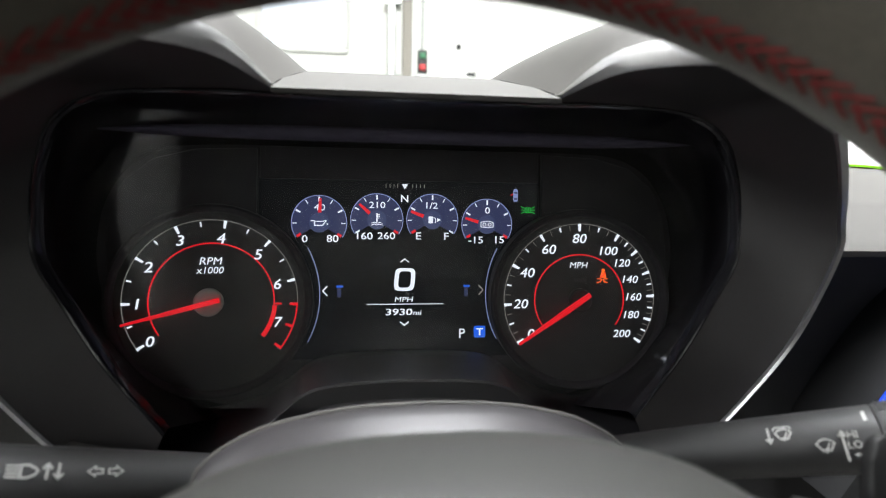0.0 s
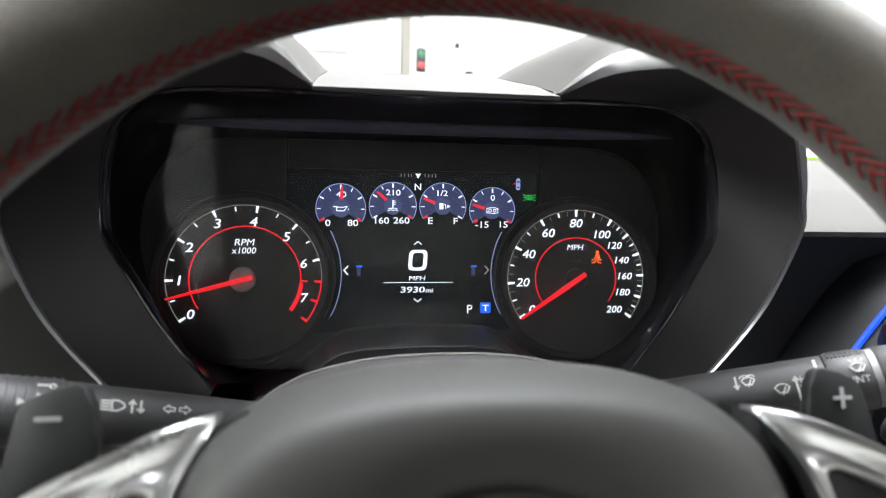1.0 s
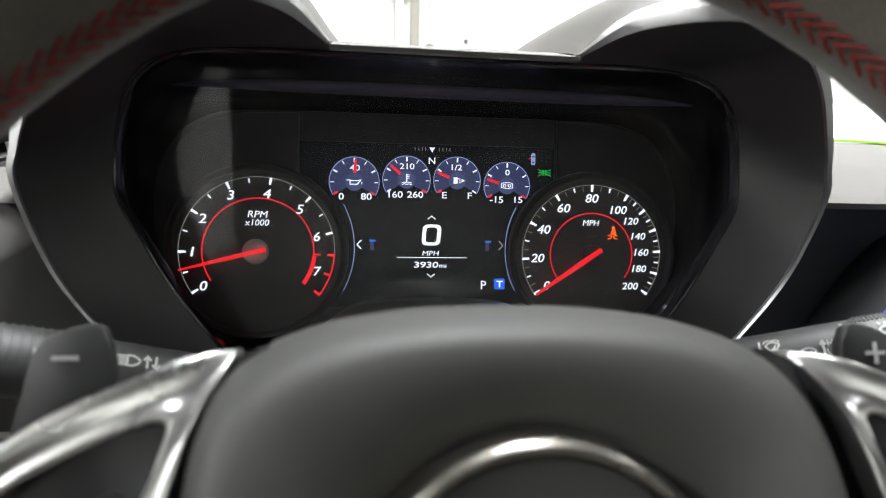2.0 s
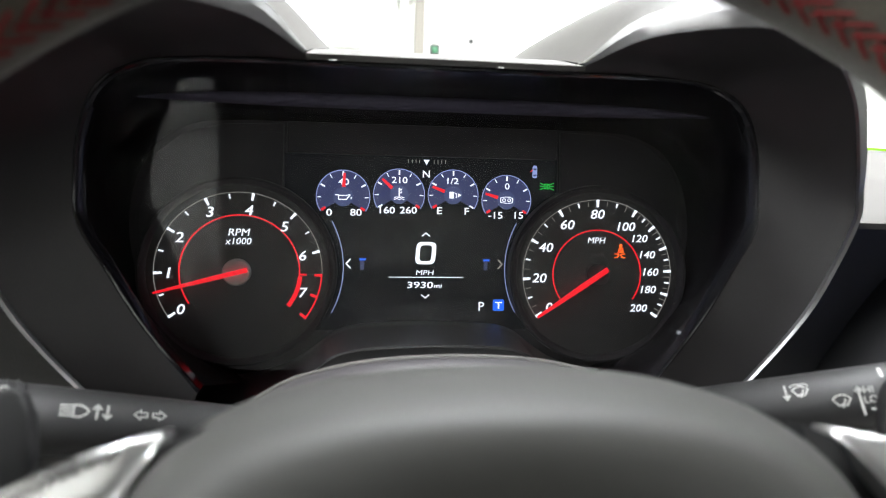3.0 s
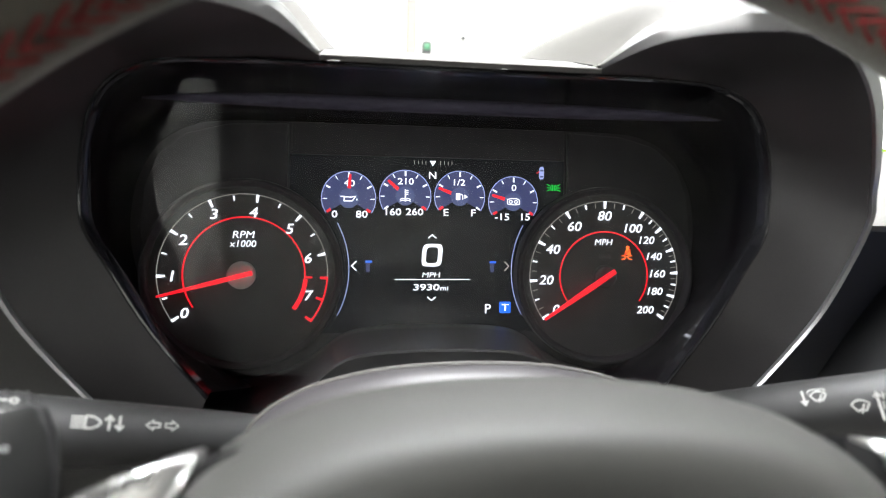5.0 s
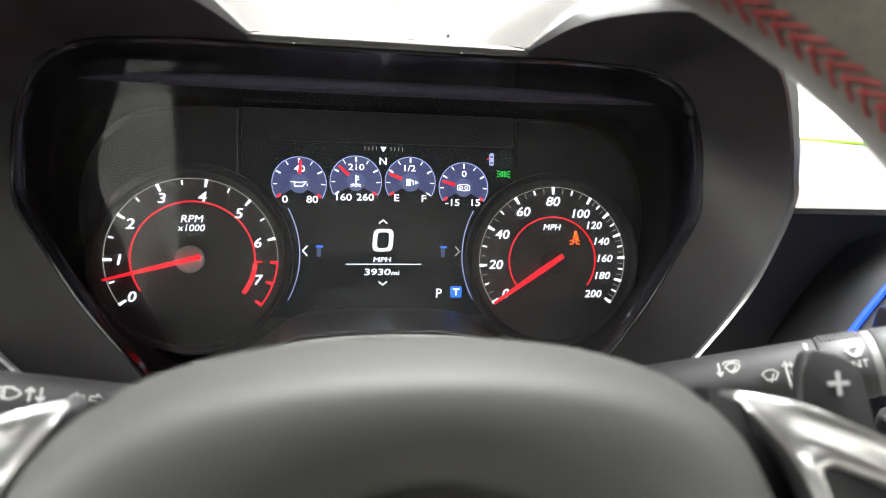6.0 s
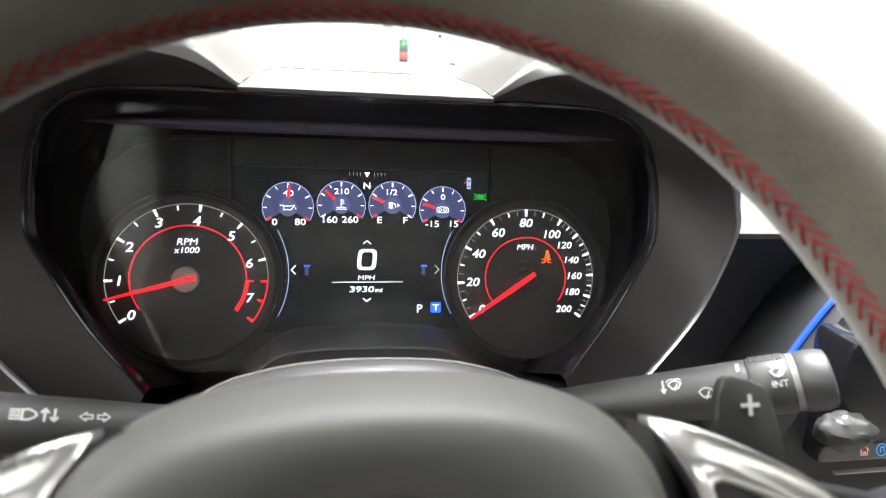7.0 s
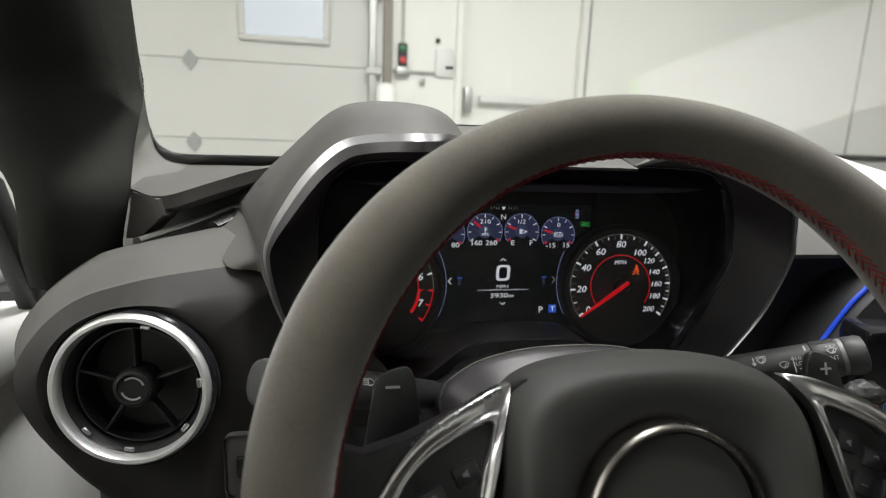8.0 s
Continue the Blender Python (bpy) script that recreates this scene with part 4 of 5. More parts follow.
part("needle", slab(bmesh.new(), [(-0.0068, -0.0015), (0.018, -0.0014), (0.0492, -0.0006), (0.0492, 0.0006), (0.018, 0.0014), (-0.0068, 0.0015)], 0.0022, NM), LIT_RED, tach, "glowing red needle", smooth=False)

speedo, SM = dial("speedometer", 0.1187, -0.0001, "round speedometer dial with a red ring", -5)


def speed_angle(mph):
    return 215.5 - 31.2 * mph / 20 if mph <= 100 else 59.5 - 18.8 * (mph - 100) / 20


dial_arc(speedo, SM, RD - 0.0004, RD, speed_angle(200) - 1, 217, LIT_DIM)
for k in range(0, 201, 5):
    a = speed_angle(k)
    if k % 20 == 0:
        tick(speedo, SM, a, RD - 0.0052, RD - 0.0001, 0.0014, 0.0021, LIT_WHITE)
    elif k % 10 == 0:
        tick(speedo, SM, a, RD - 0.0042, RD - 0.0010, 0.0009, 0.0012, LIT_WHITE)
    elif k < 100 or k % 10:
        tick(speedo, SM, a, RD - 0.0046, RD - 0.0012, 0.0004, 0.0004, LIT_DIM)
for k in range(0, 201, 20):
    a = radians(speed_angle(k))
    rr = 0.0398 if k < 80 else 0.0412 if k == 80 else 0.0383 if k <= 120 else 0.0373
    if k == 200:
        a -= radians(3.5)
    size = 0.0062 if k <= 80 else 0.0058 if k == 100 else 0.0050
    glyph("figure", lettering(str(k), size, SM @ pose(rr * math.cos(a), rr * math.sin(a), 0.0008), shear=0.17, bold=0.015, wide=1.1), LIT_WHITE, speedo)
dial_arc(speedo, SM, 0.0299, 0.0307, -34, 215.5, LIT_RED)
glyph("figure", lettering("MPH", 0.0040, SM @ pose(-0.0008, 0.0233, 0.0008), shear=0.17, bold=0.005, wide=1.05), LIT_WHITE, speedo)
glyph("figure", lettering("km/h", 0.0030, SM @ pose(0.0002, 0.0135, 0.0006), shear=0.17, bold=0.008), DIM_PRINT, speedo, "unlit lettering")
bm = bmesh.new()
BM = SM @ pose(0.0155, 0.0162, 0.0008)
disc(bm, 0.0012, 0.0002, BM @ pose(0.0004, 0.0036, 0.0003), 16)
slab(bm, [(-0.0017, -0.0014), (-0.0006, 0.0022), (0.0008, 0.0026), (0.0022, 0.0018), (0.0026, -0.0014)], 0.0002, BM)
for s_ in (-1, 1):
    stroke(bm, [(s_ * 0.0012, -0.0022), (s_ * 0.0034, -0.0020)], 0.0007, BM)
    stroke(bm, [(s_ * 0.0006, -0.0026), (s_ * 0.0016, -0.0044)], 0.0007, BM)
stroke(bm, [(-0.0034, -0.0046), (-0.0022, -0.0042)], 0.0007, BM)
stroke(bm, [(0.0034, -0.0046), (0.0022, -0.0042)], 0.0007, BM)
glyph("seat_belt_lamp", bm, LIT_ORANGE, speedo, "glowing orange seat belt lamp")
glyph("belt_strap", stroke(bmesh.new(), [(-0.0016, -0.0012), (0.0020, 0.0022)], 0.0006, BM @ pose(0, 0, 0.0004)), LIT_RED, speedo, "red strap of the lamp symbol")
part("hub_cap", disc(bmesh.new(), 0.0078, 0.005, SM @ pose(0, -0.0002, 0.0050), 40, 0.0008), DIAL, speedo, "black needle hub cap")
NM = SM @ pose(0, -0.0003, 0.0074, 0, 0, 215.1)
part("needle", slab(bmesh.new(), [(-0.0072, -0.0015), (0.012, -0.0018), (0.0506, -0.0007), (0.0506, 0.0007), (0.012, 0.0018), (-0.0072, 0.0015)], 0.0022, NM), LIT_RED, speedo, "glowing red needle", smooth=False)

# clear cover
bm = bmesh.new()
cover_rows = []
for z in np.linspace(0.972, 0.824, 25):
    y = -0.066 - (z - 0.907) ** 2 / 0.78
    cover_rows.append([Vector((x, y + 2.9 * abs(x) ** 3, z)) for x in np.linspace(-0.172, 0.172, 49)])
loft(bm, cover_rows)
lens = part("lens", bm, LENS, cluster, "clear curved plastic cover", facing=(0, -1, 0))
lens.visible_shadow = False


# ---- steering wheel ----
WC = Vector((-0.001, -0.281, 0.844))
TW = radians(19)
WHEEL = Matrix(((1, 0, 0, WC.x), (0, math.sin(TW), -math.cos(TW), WC.y), (0, math.cos(TW), math.sin(TW), WC.z), (0, 0, 0, 1)))
RIM = 0.1733
RIM_TILT = radians(24.5)
RIM_FRAME = Matrix(((1, 0, 0, -0.0025), (0, math.sin(RIM_TILT), -math.cos(RIM_TILT), -0.2888), (0, math.cos(RIM_TILT), math.sin(RIM_TILT), 0.8478), (0, 0, 0, 1)))


def wheel_point(a, b, c):
    return WHEEL @ Vector((a, b, c))


def even_line(points, n):
    """n points at even steps along a line."""
    run = [0.0]
    for q, r in zip(points, points[1:]):
        run.append(run[-1] + (r - q).length)
    out = []
    for k in range(n):
        d = run[-1] * k / (n - 1)
        i = min(max(1, next((m for m, v in enumerate(run) if v >= d), len(run) - 1)), len(run) - 1)
        out.append(points[i - 1].lerp(points[i], (d - run[i - 1]) / max(1e-9, run[i] - run[i - 1])))
    return out


def rim_point(a, b, c):
    return RIM_FRAME @ Vector((a, b, c))


def rim_radius(a):
    """The rim's thickness by angle: thicker at the grips."""
    g = math.exp(-((math.degrees(a) - 28) / 32) ** 2) + math.exp(-((math.degrees(a) - 152) / 32) ** 2)
    return 0.0156 + 0.0036 * g


wheel = empty("steering_wheel", WC, label="suede-covered flat-bottomed steering wheel with red stitching and chrome spokes", category="steering wheel")
bm = bmesh.new()
rows = []
N_RIM, N_TUBE = 160, 20
for i in range(N_RIM):
    a = 2 * math.pi * i / N_RIM
    c, s_ = math.cos(a), math.sin(a)
    flatten = max(0.0, -s_ - 0.80)
    rr = RIM - 0.10 * flatten
    rad = rim_radius(a) * (1 + 0.012 * noise.noise(Vector((c * 6, s_ * 6, 0))))
    rows.append([rim_point((rr + rad * math.cos(t)) * c, (rr + rad * math.cos(t)) * s_, rad * 1.04 * math.sin(t)) for t in [2 * math.pi * k / N_TUBE for k in range(N_TUBE)]])
loft(bm, rows + [rows[0]], closed=True)
bmesh.ops.remove_doubles(bm, verts=bm.verts[:], dist=1e-6)
part("rim", bm, SUEDE, wheel, "grey-brown suede rim")
# baseball stitching along the inner driver-side seam
bm = bmesh.new()
SEAM_T = radians(177)
N_ST = 190
for i in range(N_ST):
    a0 = 2 * math.pi * (i / N_ST)
    if math.sin(a0) < -0.55:
        continue
    for sgn in (-1, 1):
        pts = []
        for f_, t_ in ((-0.2, SEAM_T + sgn * 0.20), (0.5, SEAM_T + sgn * 0.10), (1.15, SEAM_T - sgn * 0.05)):
            a = a0 + f_ * 2 * math.pi / N_ST * 0.95
            rad = rim_radius(a) + 0.0004
            pts.append(rim_point((RIM + rad * math.cos(t_)) * math.cos(a), (RIM + rad * math.cos(t_)) * math.sin(a), rad * 1.04 * math.sin(t_)))
        tube(bm, pts, 0.00048 + 0.00010 * noise.noise(Vector((i * 0.7, sgn, 0))), 5)
part("stitching", bm, THREAD, wheel, "red cross stitching", kind="stuff")

# hub: airbag cover with a badge ring
HUB_OUT = [(0, 0.0592), (0.024, 0.0584), (0.0475, 0.0552), (0.0645, 0.0495), (0.0745, 0.0418), (0.0800, 0.031), (0.0820, 0.010), (0.0820, -0.015), (0.075, -0.045), (0.055, -0.068), (0.030, -0.080), (0, -0.083)]
hub_loop = [(x, y) for x, y in HUB_OUT] + [(-x, y) for x, y in HUB_OUT[-2:0:-1]]
hub_line = smooth_line([(x, y, 0) for x, y in hub_loop], 4, closed=True)


def hub_row(scale, c, circle=0.0, sag=1.0):
    out = []
    for q in hub_line:
        ang = math.atan2(q.y + 0.012, q.x)
        round_ = Vector((0.003 + 0.0490 * math.cos(ang), -0.0218 + 0.0490 * math.sin(ang), 0))
        flat_ = Vector((q.x * scale, -0.012 + (q.y + 0.012) * scale, 0))
        m_ = flat_.lerp(round_, circle)
        out.append(wheel_point(m_.x, m_.y, c - sag * 0.022 * max(0.0, m_.y / 0.060) ** 2))
    return out


# the cover rises to a crest and falls into a round dish about the badge
bm = bmesh.new()
hub_steps = ((0.93, -0.050, 0, 1), (0.985, -0.038, 0, 1), (1.0, -0.024, 0, 1), (0.995, -0.0165, 0, 1), (0.976, -0.0095, 0, 1), (0.938, -0.0042, 0, 1), (0.905, -0.0004, 0, 1), (0.872, 0.0010, 0, 1), (0.842, 0.0002, 0.05, 0.98), (0.812, -0.0026, 0.15, 0.93), (0.782, -0.0068, 0.32, 0.82), (0.750, -0.0118, 0.54, 0.62), (0.715, -0.0163, 0.78, 0.34), (0.67, -0.0195, 0.95, 0.08), (0.6, -0.0205, 1.0, 0.0))
v = loft(bm, [hub_row(*step) for step in hub_steps], closed=True)
bm.faces.new(v[-1])
part("airbag_cover", bm, HUB, wheel, "dark grey grained hub cover", angle=60)
RM = WHEEL @ pose(0.003, -0.0218, -0.0105)
part("badge_ring", ring_profile(RM, [(0.0482, -0.013), (0.0478, 0.0008), (0.0468, 0.0028), (0.0452, 0.0036), (0.0438, 0.0026), (0.0432, -0.004)], 96), DARK_CHROME, wheel, "chrome ring on the hub")
part("badge_field", disc(bmesh.new(), 0.0436, 0.003, RM @ pose(0, 0, -0.0008), 72, 0.0012), HUB, wheel, "plain dark hub centre")
for side in (1, -1):
    def sp(a, b, c):
        return wheel_point(side * a + 0.0045, b - side * 0.0014, c)
    bm = bmesh.new()
    top = [sp(0.072, 0.044, -0.032), sp(0.100, 0.034, -0.024), sp(0.130, 0.024, -0.016), sp(0.150, 0.020, -0.010), sp(0.166, 0.026, -0.004)]
    low = [sp(0.070, -0.058, -0.026), sp(0.100, -0.052, -0.020), sp(0.130, -0.048, -0.014), sp(0.148, -0.052, -0.010), sp(0.162, -0.062, -0.004)]
    back_t, back_l = [q - WHEEL.to_3x3() @ Vector((0, 0, 0.016)) for q in top], [q - WHEEL.to_3x3() @ Vector((0, 0, 0.016)) for q in low]
    loft(bm, [back_l, low, top, back_t])
    part("spoke", bm, BUTTON, wheel, "black spoke core behind the buttons")
    hub_edge = smooth_line([(0.1045, -0.0460, -0.0110), (0.0985, -0.0260, -0.0100), (0.0925, -0.0060, -0.0100), (0.0880, 0.0105, -0.0105), (0.0855, 0.0215, -0.0115), (0.0838, 0.0285, -0.0130), (0.0815, 0.0345, -0.0160), (0.0790, 0.0400, -0.0200), (0.0768, 0.0448, -0.0246)], 4)
    top_edge = smooth_line([(0.0775, 0.0458, -0.0248), (0.0835, 0.0450, -0.0195), (0.0905, 0.0430, -0.0165), (0.0990, 0.0393, -0.0145), (0.1065, 0.0358, -0.0130), (0.1170, 0.0303, -0.0115), (0.1270, 0.0225, -0.0100), (0.1370, 0.0115, -0.0090), (0.1540, -0.0130, -0.0080)], 4)
    inner_low = smooth_line([(0.1095, -0.0460, -0.0125), (0.1035, -0.0260, -0.0118), (0.0985, -0.0060, -0.0116), (0.0955, 0.0085, -0.0118), (0.0922, 0.0165, -0.0120), (0.0902, 0.0235, -0.0122), (0.0891, 0.0280, -0.0124)], 4)
    inner_top = smooth_line([(0.0896, 0.0292, -0.0125), (0.0910, 0.0299, -0.0125), (0.0932, 0.0296, -0.0124), (0.0970, 0.0281, -0.0122), (0.1050, 0.0246, -0.0116), (0.1135, 0.0203, -0.0110), (0.1215, 0.0155, -0.0105), (0.1300, 0.0070, -0.0100), (0.1420, -0.0130, -0.0095)], 4)
    outer = even_line(hub_edge, 22) + even_line(top_edge, 26)
    inner = even_line(inner_low, 22) + even_line(inner_top, 26)
    rows = []
    for f_, dz in ((0.0, -0.007), (0.0, -0.0010), (0.03, -0.0003), (0.10, 0.0001), (0.25, 0.0002), (0.45, 0.0), (0.60, -0.0006), (0.70, -0.0007), (0.78, -0.0001), (0.86, 0.0001), (0.94, -0.0003), (1.0, -0.0014), (1.0, -0.0070)):
        rows.append([sp(*(q.lerp(r, f_) + Vector((0, 0, dz)))) for q, r in zip(outer, inner)])
    bm = bmesh.new()
    loft(bm, rows)
    part("chrome_frame", bm, BRIGHT, wheel, "satin chrome spoke frame round the buttons", angle=60)
    # A black slab added in the gap beside the hub makes it dark.
    gap = [(0.0690, 0.0470), (0.0770, 0.0435), (0.0840, 0.0330), (0.0890, 0.0120), (0.0930, -0.0040), (0.0990, -0.0250), (0.1060, -0.0450), (0.0700, -0.0560)]
    pts = [(side * x + 0.0045, y - side * 0.0014) for x, y in gap]
    part("gap_slab", slab(bmesh.new(), pts if side > 0 else pts[::-1], 0.006, WHEEL @ pose(0, 0, -0.0240)), BUTTON, wheel, "black slab that makes the gap beside the hub dark", smooth=False)
    bm = bmesh.new()
    pad = [(0.0880, 0.0310), (0.0985, 0.0290), (0.1100, 0.0235), (0.1205, 0.0165), (0.1310, 0.0050), (0.1430, -0.0120), (0.146, -0.030), (0.128, -0.045), (0.110, -0.048), (0.1040, -0.036), (0.0970, -0.008), (0.0920, 0.0120)]
    pts = [(side * x + 0.0045, y - side * 0.0014) for x, y in pad]
    slab(bm, pts if side > 0 else pts[::-1], 0.008, WHEEL @ pose(0, 0, -0.0160))
    bmesh.ops.bevel(bm, geom=bm.edges[:], offset=0.0012, segments=2, affect="EDGES", profile=0.5)
    pad_ob = part("button_pad", bm, BUTTON, wheel, "black button pad")
    for bx, by, sx, sy in ((0.103, 0.009, 0.012, 0.010), (0.118, -0.001, 0.013, 0.010), (0.109, -0.013, 0.013, 0.011), (0.127, -0.019, 0.013, 0.011), (0.117, -0.034, 0.014, 0.009)):
        part("button", boxed((sx, sy, 0.003), WHEEL @ pose(side * bx + 0.0045, by, -0.0155, 0, 0, -side * 22), 0.001), BUTTON, pad_ob)
        bm = bmesh.new()
        mm = WHEEL @ pose(side * bx + 0.0045, by, -0.0137, 0, 0, -side * 22)
        if by > 0.003:
            slab(bm, [(-0.0018, -0.0008), (-0.0006, -0.0008), (0.0010, -0.0020), (0.0010, 0.0020), (-0.0006, 0.0008), (-0.0018, 0.0008)], 0.0004, mm)
        elif by > -0.01:
            band(bm, 0.0014, 0.0021, 20, 160, 0.0004, mm, 14)
        elif by > -0.016:
            stroke(bm, [(-0.0018, 0), (0.0018, 0)], 0.0007, mm)
        elif by > -0.03:
            slab(bm, [(-0.0014, -0.0016), (0.0016, 0), (-0.0014, 0.0016)], 0.0004, mm)
        else:
            band(bm, 0.0010, 0.0017, 0, 360, 0.0004, mm, 18)
        part("button_mark", bm, BUTTON_PRINT, pad_ob, smooth=False)
    # shift paddle behind the spoke
    bm = bmesh.new()
    pd = [(0.1222, 0.0525), (0.1252, 0.0540), (0.1330, 0.0522), (0.1390, 0.0494), (0.1416, 0.0455), (0.1445, 0.0270), (0.1475, 0.0120), (0.1250, 0.0100), (0.1180, 0.0250), (0.1182, 0.0380), (0.1202, 0.0470)]
    pts = [(side * x + 0.0045, y - side * 0.0008) for x, y in pd]
    slab(bm, pts if side > 0 else pts[::-1], 0.0045, WHEEL @ pose(0, 0, -0.0525))
    bmesh.ops.bevel(bm, geom=bm.edges[:], offset=0.0012, segments=2, affect="EDGES", profile=0.5)
    paddle = part("shift_paddle", bm, PADDLE, wheel, "black plastic shift paddle")
    PM = WHEEL @ pose(side * 0.1320 + 0.0045, 0.0434 - side * 0.0010, -0.0519)
    bm = boxed((0.0074, 0.0013, 0.0004), PM)
    if side > 0:
        box(bm, (0.0013, 0.0074, 0.0004), PM)
    part("paddle_mark", bm, PADDLE_PRINT, paddle, "grey plus sign" if side > 0 else "grey minus sign", smooth=False)

# ---- steering column ----
column = empty("steering_column", (0, -0.15, 0.80), label="black steering column shroud behind the wheel", category="steering column")
bm = bmesh.new()
ARCH = [(0, 0.0), (0.020, -0.0006), (0.036, -0.0022), (0.050, -0.005), (0.062, -0.0085), (0.072, -0.0135), (0.080, -0.019), (0.087, -0.028), (0.088, -0.045), (0.080, -0.075), (0.05, -0.09)]
arch = smooth_line([(x, 0, z) for x, z in ARCH], 3)
arch = mirrored(arch)[:0:-1] + arch
rows = []
for y, k, z in ((-0.170, 0.86, 0.850), (-0.1530, 0.975, 0.8570), (-0.1475, 0.995, 0.8588), (-0.1440, 1.0, 0.8582), (-0.1420, 1.0, 0.8555), (-0.120, 1.02, 0.842), (-0.085, 1.05, 0.824), (-0.05, 1.05, 0.806)):
    rows.append([Vector((q.x * k, y, z + q.z * k)) for q in arch])
v = loft(bm, rows, closed=True)
bm.faces.new(v[0])
part("shroud", bm, FUNNEL, column, "black grained column shroud")
rim_line = [Vector((q.x * 0.999, -0.1455, 0.8588 + q.z * 0.999)) for q in arch if q.z > -0.06]
part("shroud_edge", tube(bmesh.new(), rim_line, 0.0009, 8), DASH, column, "rounded grey edge of the shroud")


def stalk(name, side, label, knob_label, short=0.0, ring=(0.0530, 0.0250), knob=0.0213):
    thing = empty(name, (side * 0.09, -0.15, 0.83), label=label, category="stalk")
    p0, p1 = Vector((side * 0.080, -0.112, 0.810)), Vector((side * 0.199, -0.187, 0.8615))
    axis = (p1 - p0).normalized()
    p1 = p1 - axis * short
    def along(d):
        return p0 + axis * d
    total = (p1 - p0).length
    part("arm", tube(bmesh.new(), [along(0), along(0.03), along(0.06), along(total - ring[0] - 0.0005)], [0.0095, 0.0106, 0.0116, 0.0127], 28), STALK, thing)
    part("dial_ring", tube(bmesh.new(), [along(total - ring[0]), along(total - ring[0] + 0.0015), along(total - ring[1] - 0.0015), along(total - ring[1])], [0.0126, 0.0131, 0.0132, 0.0126], 36), STALK, thing, "twist ring, ribbed on top")
    s1 = axis.cross(Vector((0, 0, 1))).normalized()
    s2 = s1.cross(axis).normalized()
    for k in range(9):
        d = total - ring[0] + 0.002 + (ring[0] - ring[1] - 0.004) * k / 8
        pts = [along(d) + (s1 * math.cos(a) + s2 * math.sin(a)) * 0.0132 for a in [radians(74 + 10 * j) for j in range(10)]]
        part("rib", tube(bmesh.new(), pts, 0.0005, 5, up=axis), STALK, thing)
    # Lighter grey paints the highlight that the ring's bevel catches.
    part("bevel_glint", tube(bmesh.new(), [along(total - ring[1] + 0.0002), along(total - knob - 0.0002)], 0.0127, 36), BAND, thing, "grey band painting the highlight on the ring's bevel")
    part("end_knob", tube(bmesh.new(), [along(total - knob), along(total - knob + 0.001), along(total - 0.003), along(total + 0.0002), along(total + 0.0010), along(total + 0.0012)], [0.0126, 0.0133, 0.0133, 0.0124, 0.0105, 0.0090], 36), STALK, thing, knob_label)
    s1 = axis if side > 0 else -axis
    nrm = Vector((0, -0.72, 0.69))
    nrm = (nrm - s1 * nrm.dot(s1)).normalized()
    up = nrm.cross(s1)
    rot = Matrix((s1, up, nrm)).transposed().to_4x4()
    def on(d, lift, r):
        c = along(d)
        tilt = rot @ Matrix.Rotation(-lift / r, 4, "X")
        return Matrix.Translation(c + (tilt.to_3x3() @ Vector((0, 0, 1))) * (r + 0.0002)) @ tilt
    return thing, on, total


def arcs(bm, m, pts, w=0.0006):
    return stroke(bm, pts, w, m)


def wiper_mark(m, s=1.0):
    bm = bmesh.new()
    k = s * 0.001
    arcs(bm, m, [(-3.0 * k, 1.0 * k), (-1.6 * k, 2.2 * k), (0, 2.6 * k), (1.6 * k, 2.2 * k), (3.0 * k, 1.0 * k), (1.3 * k, -1.6 * k), (0, -1.0 * k), (-1.3 * k, -1.6 * k), (-3.0 * k, 1.0 * k)])
    arcs(bm, m, [(-0.2 * k, -2.2 * k), (1.2 * k, 0.8 * k)])
    return bm


wip, on, total = stalk("wiper_stalk", 1, "black plastic wiper stalk with pale printed symbols", "smooth end knob", 0.0, (0.0305, 0.0145), 0.0115)
m = on(0.0860, 0.0010, 0.0119)
bm = wiper_mark(m @ pose(0.0016, -0.0002, 0), 0.95)
arcs(bm, m, [(0.0004 + 0.0022 * math.cos(radians(a)), 0.0020 + 0.0012 * math.sin(radians(a))) for a in range(0, 181, 30)], 0.0005)
arcs(bm, m, [(0.0030 + 0.0015 * math.cos(radians(a)), 0.0022 + 0.0010 * math.sin(radians(a))) for a in range(0, 181, 30)], 0.0005)
part("symbol", bm, PRINT, wip, "pale washer symbol", smooth=False)
bm = arcs(bmesh.new(), m, [(-0.0036, 0.0028), (-0.0036, -0.0030)], 0.0008)
arcs(bm, m, [(-0.0046, -0.0014), (-0.0036, -0.0030), (-0.0026, -0.0014)], 0.0007)
part("arrow_symbol", bm, PRINT, wip, smooth=False)
m = on(0.1005, -0.0045, 0.0125)
part("symbol", wiper_mark(m, 1.0), PRINT, wip, smooth=False)
m = on(0.1085, -0.0040, 0.0127)
part("symbol", arcs(bmesh.new(), m, [(-0.002, -0.0060), (-0.002, 0.0042), (-0.0030, 0.0028), (-0.0020, 0.0042), (-0.0010, 0.0028)], 0.0008), PRINT, wip, smooth=False)
for k, word in enumerate(("HI", "LO")):
    part("letters", lettering(word, 0.0026, m @ pose(0.0013, 0.0030 - 0.0036 * k, 0), bold=0.008), PRINT, wip, smooth=False)
part("symbol", boxed((0.0016, 0.0007, 0.0003), m @ pose(0.0013, -0.0042, 0)), PRINT, wip, smooth=False)
part("symbol", boxed((0.0012, 0.0046, 0.0003), on(0.1155, 0.0056, 0.0128)), PRINT, wip, smooth=False)
m = on(0.1305, 0.0005, 0.0134)
bm = wiper_mark(m, 0.9)
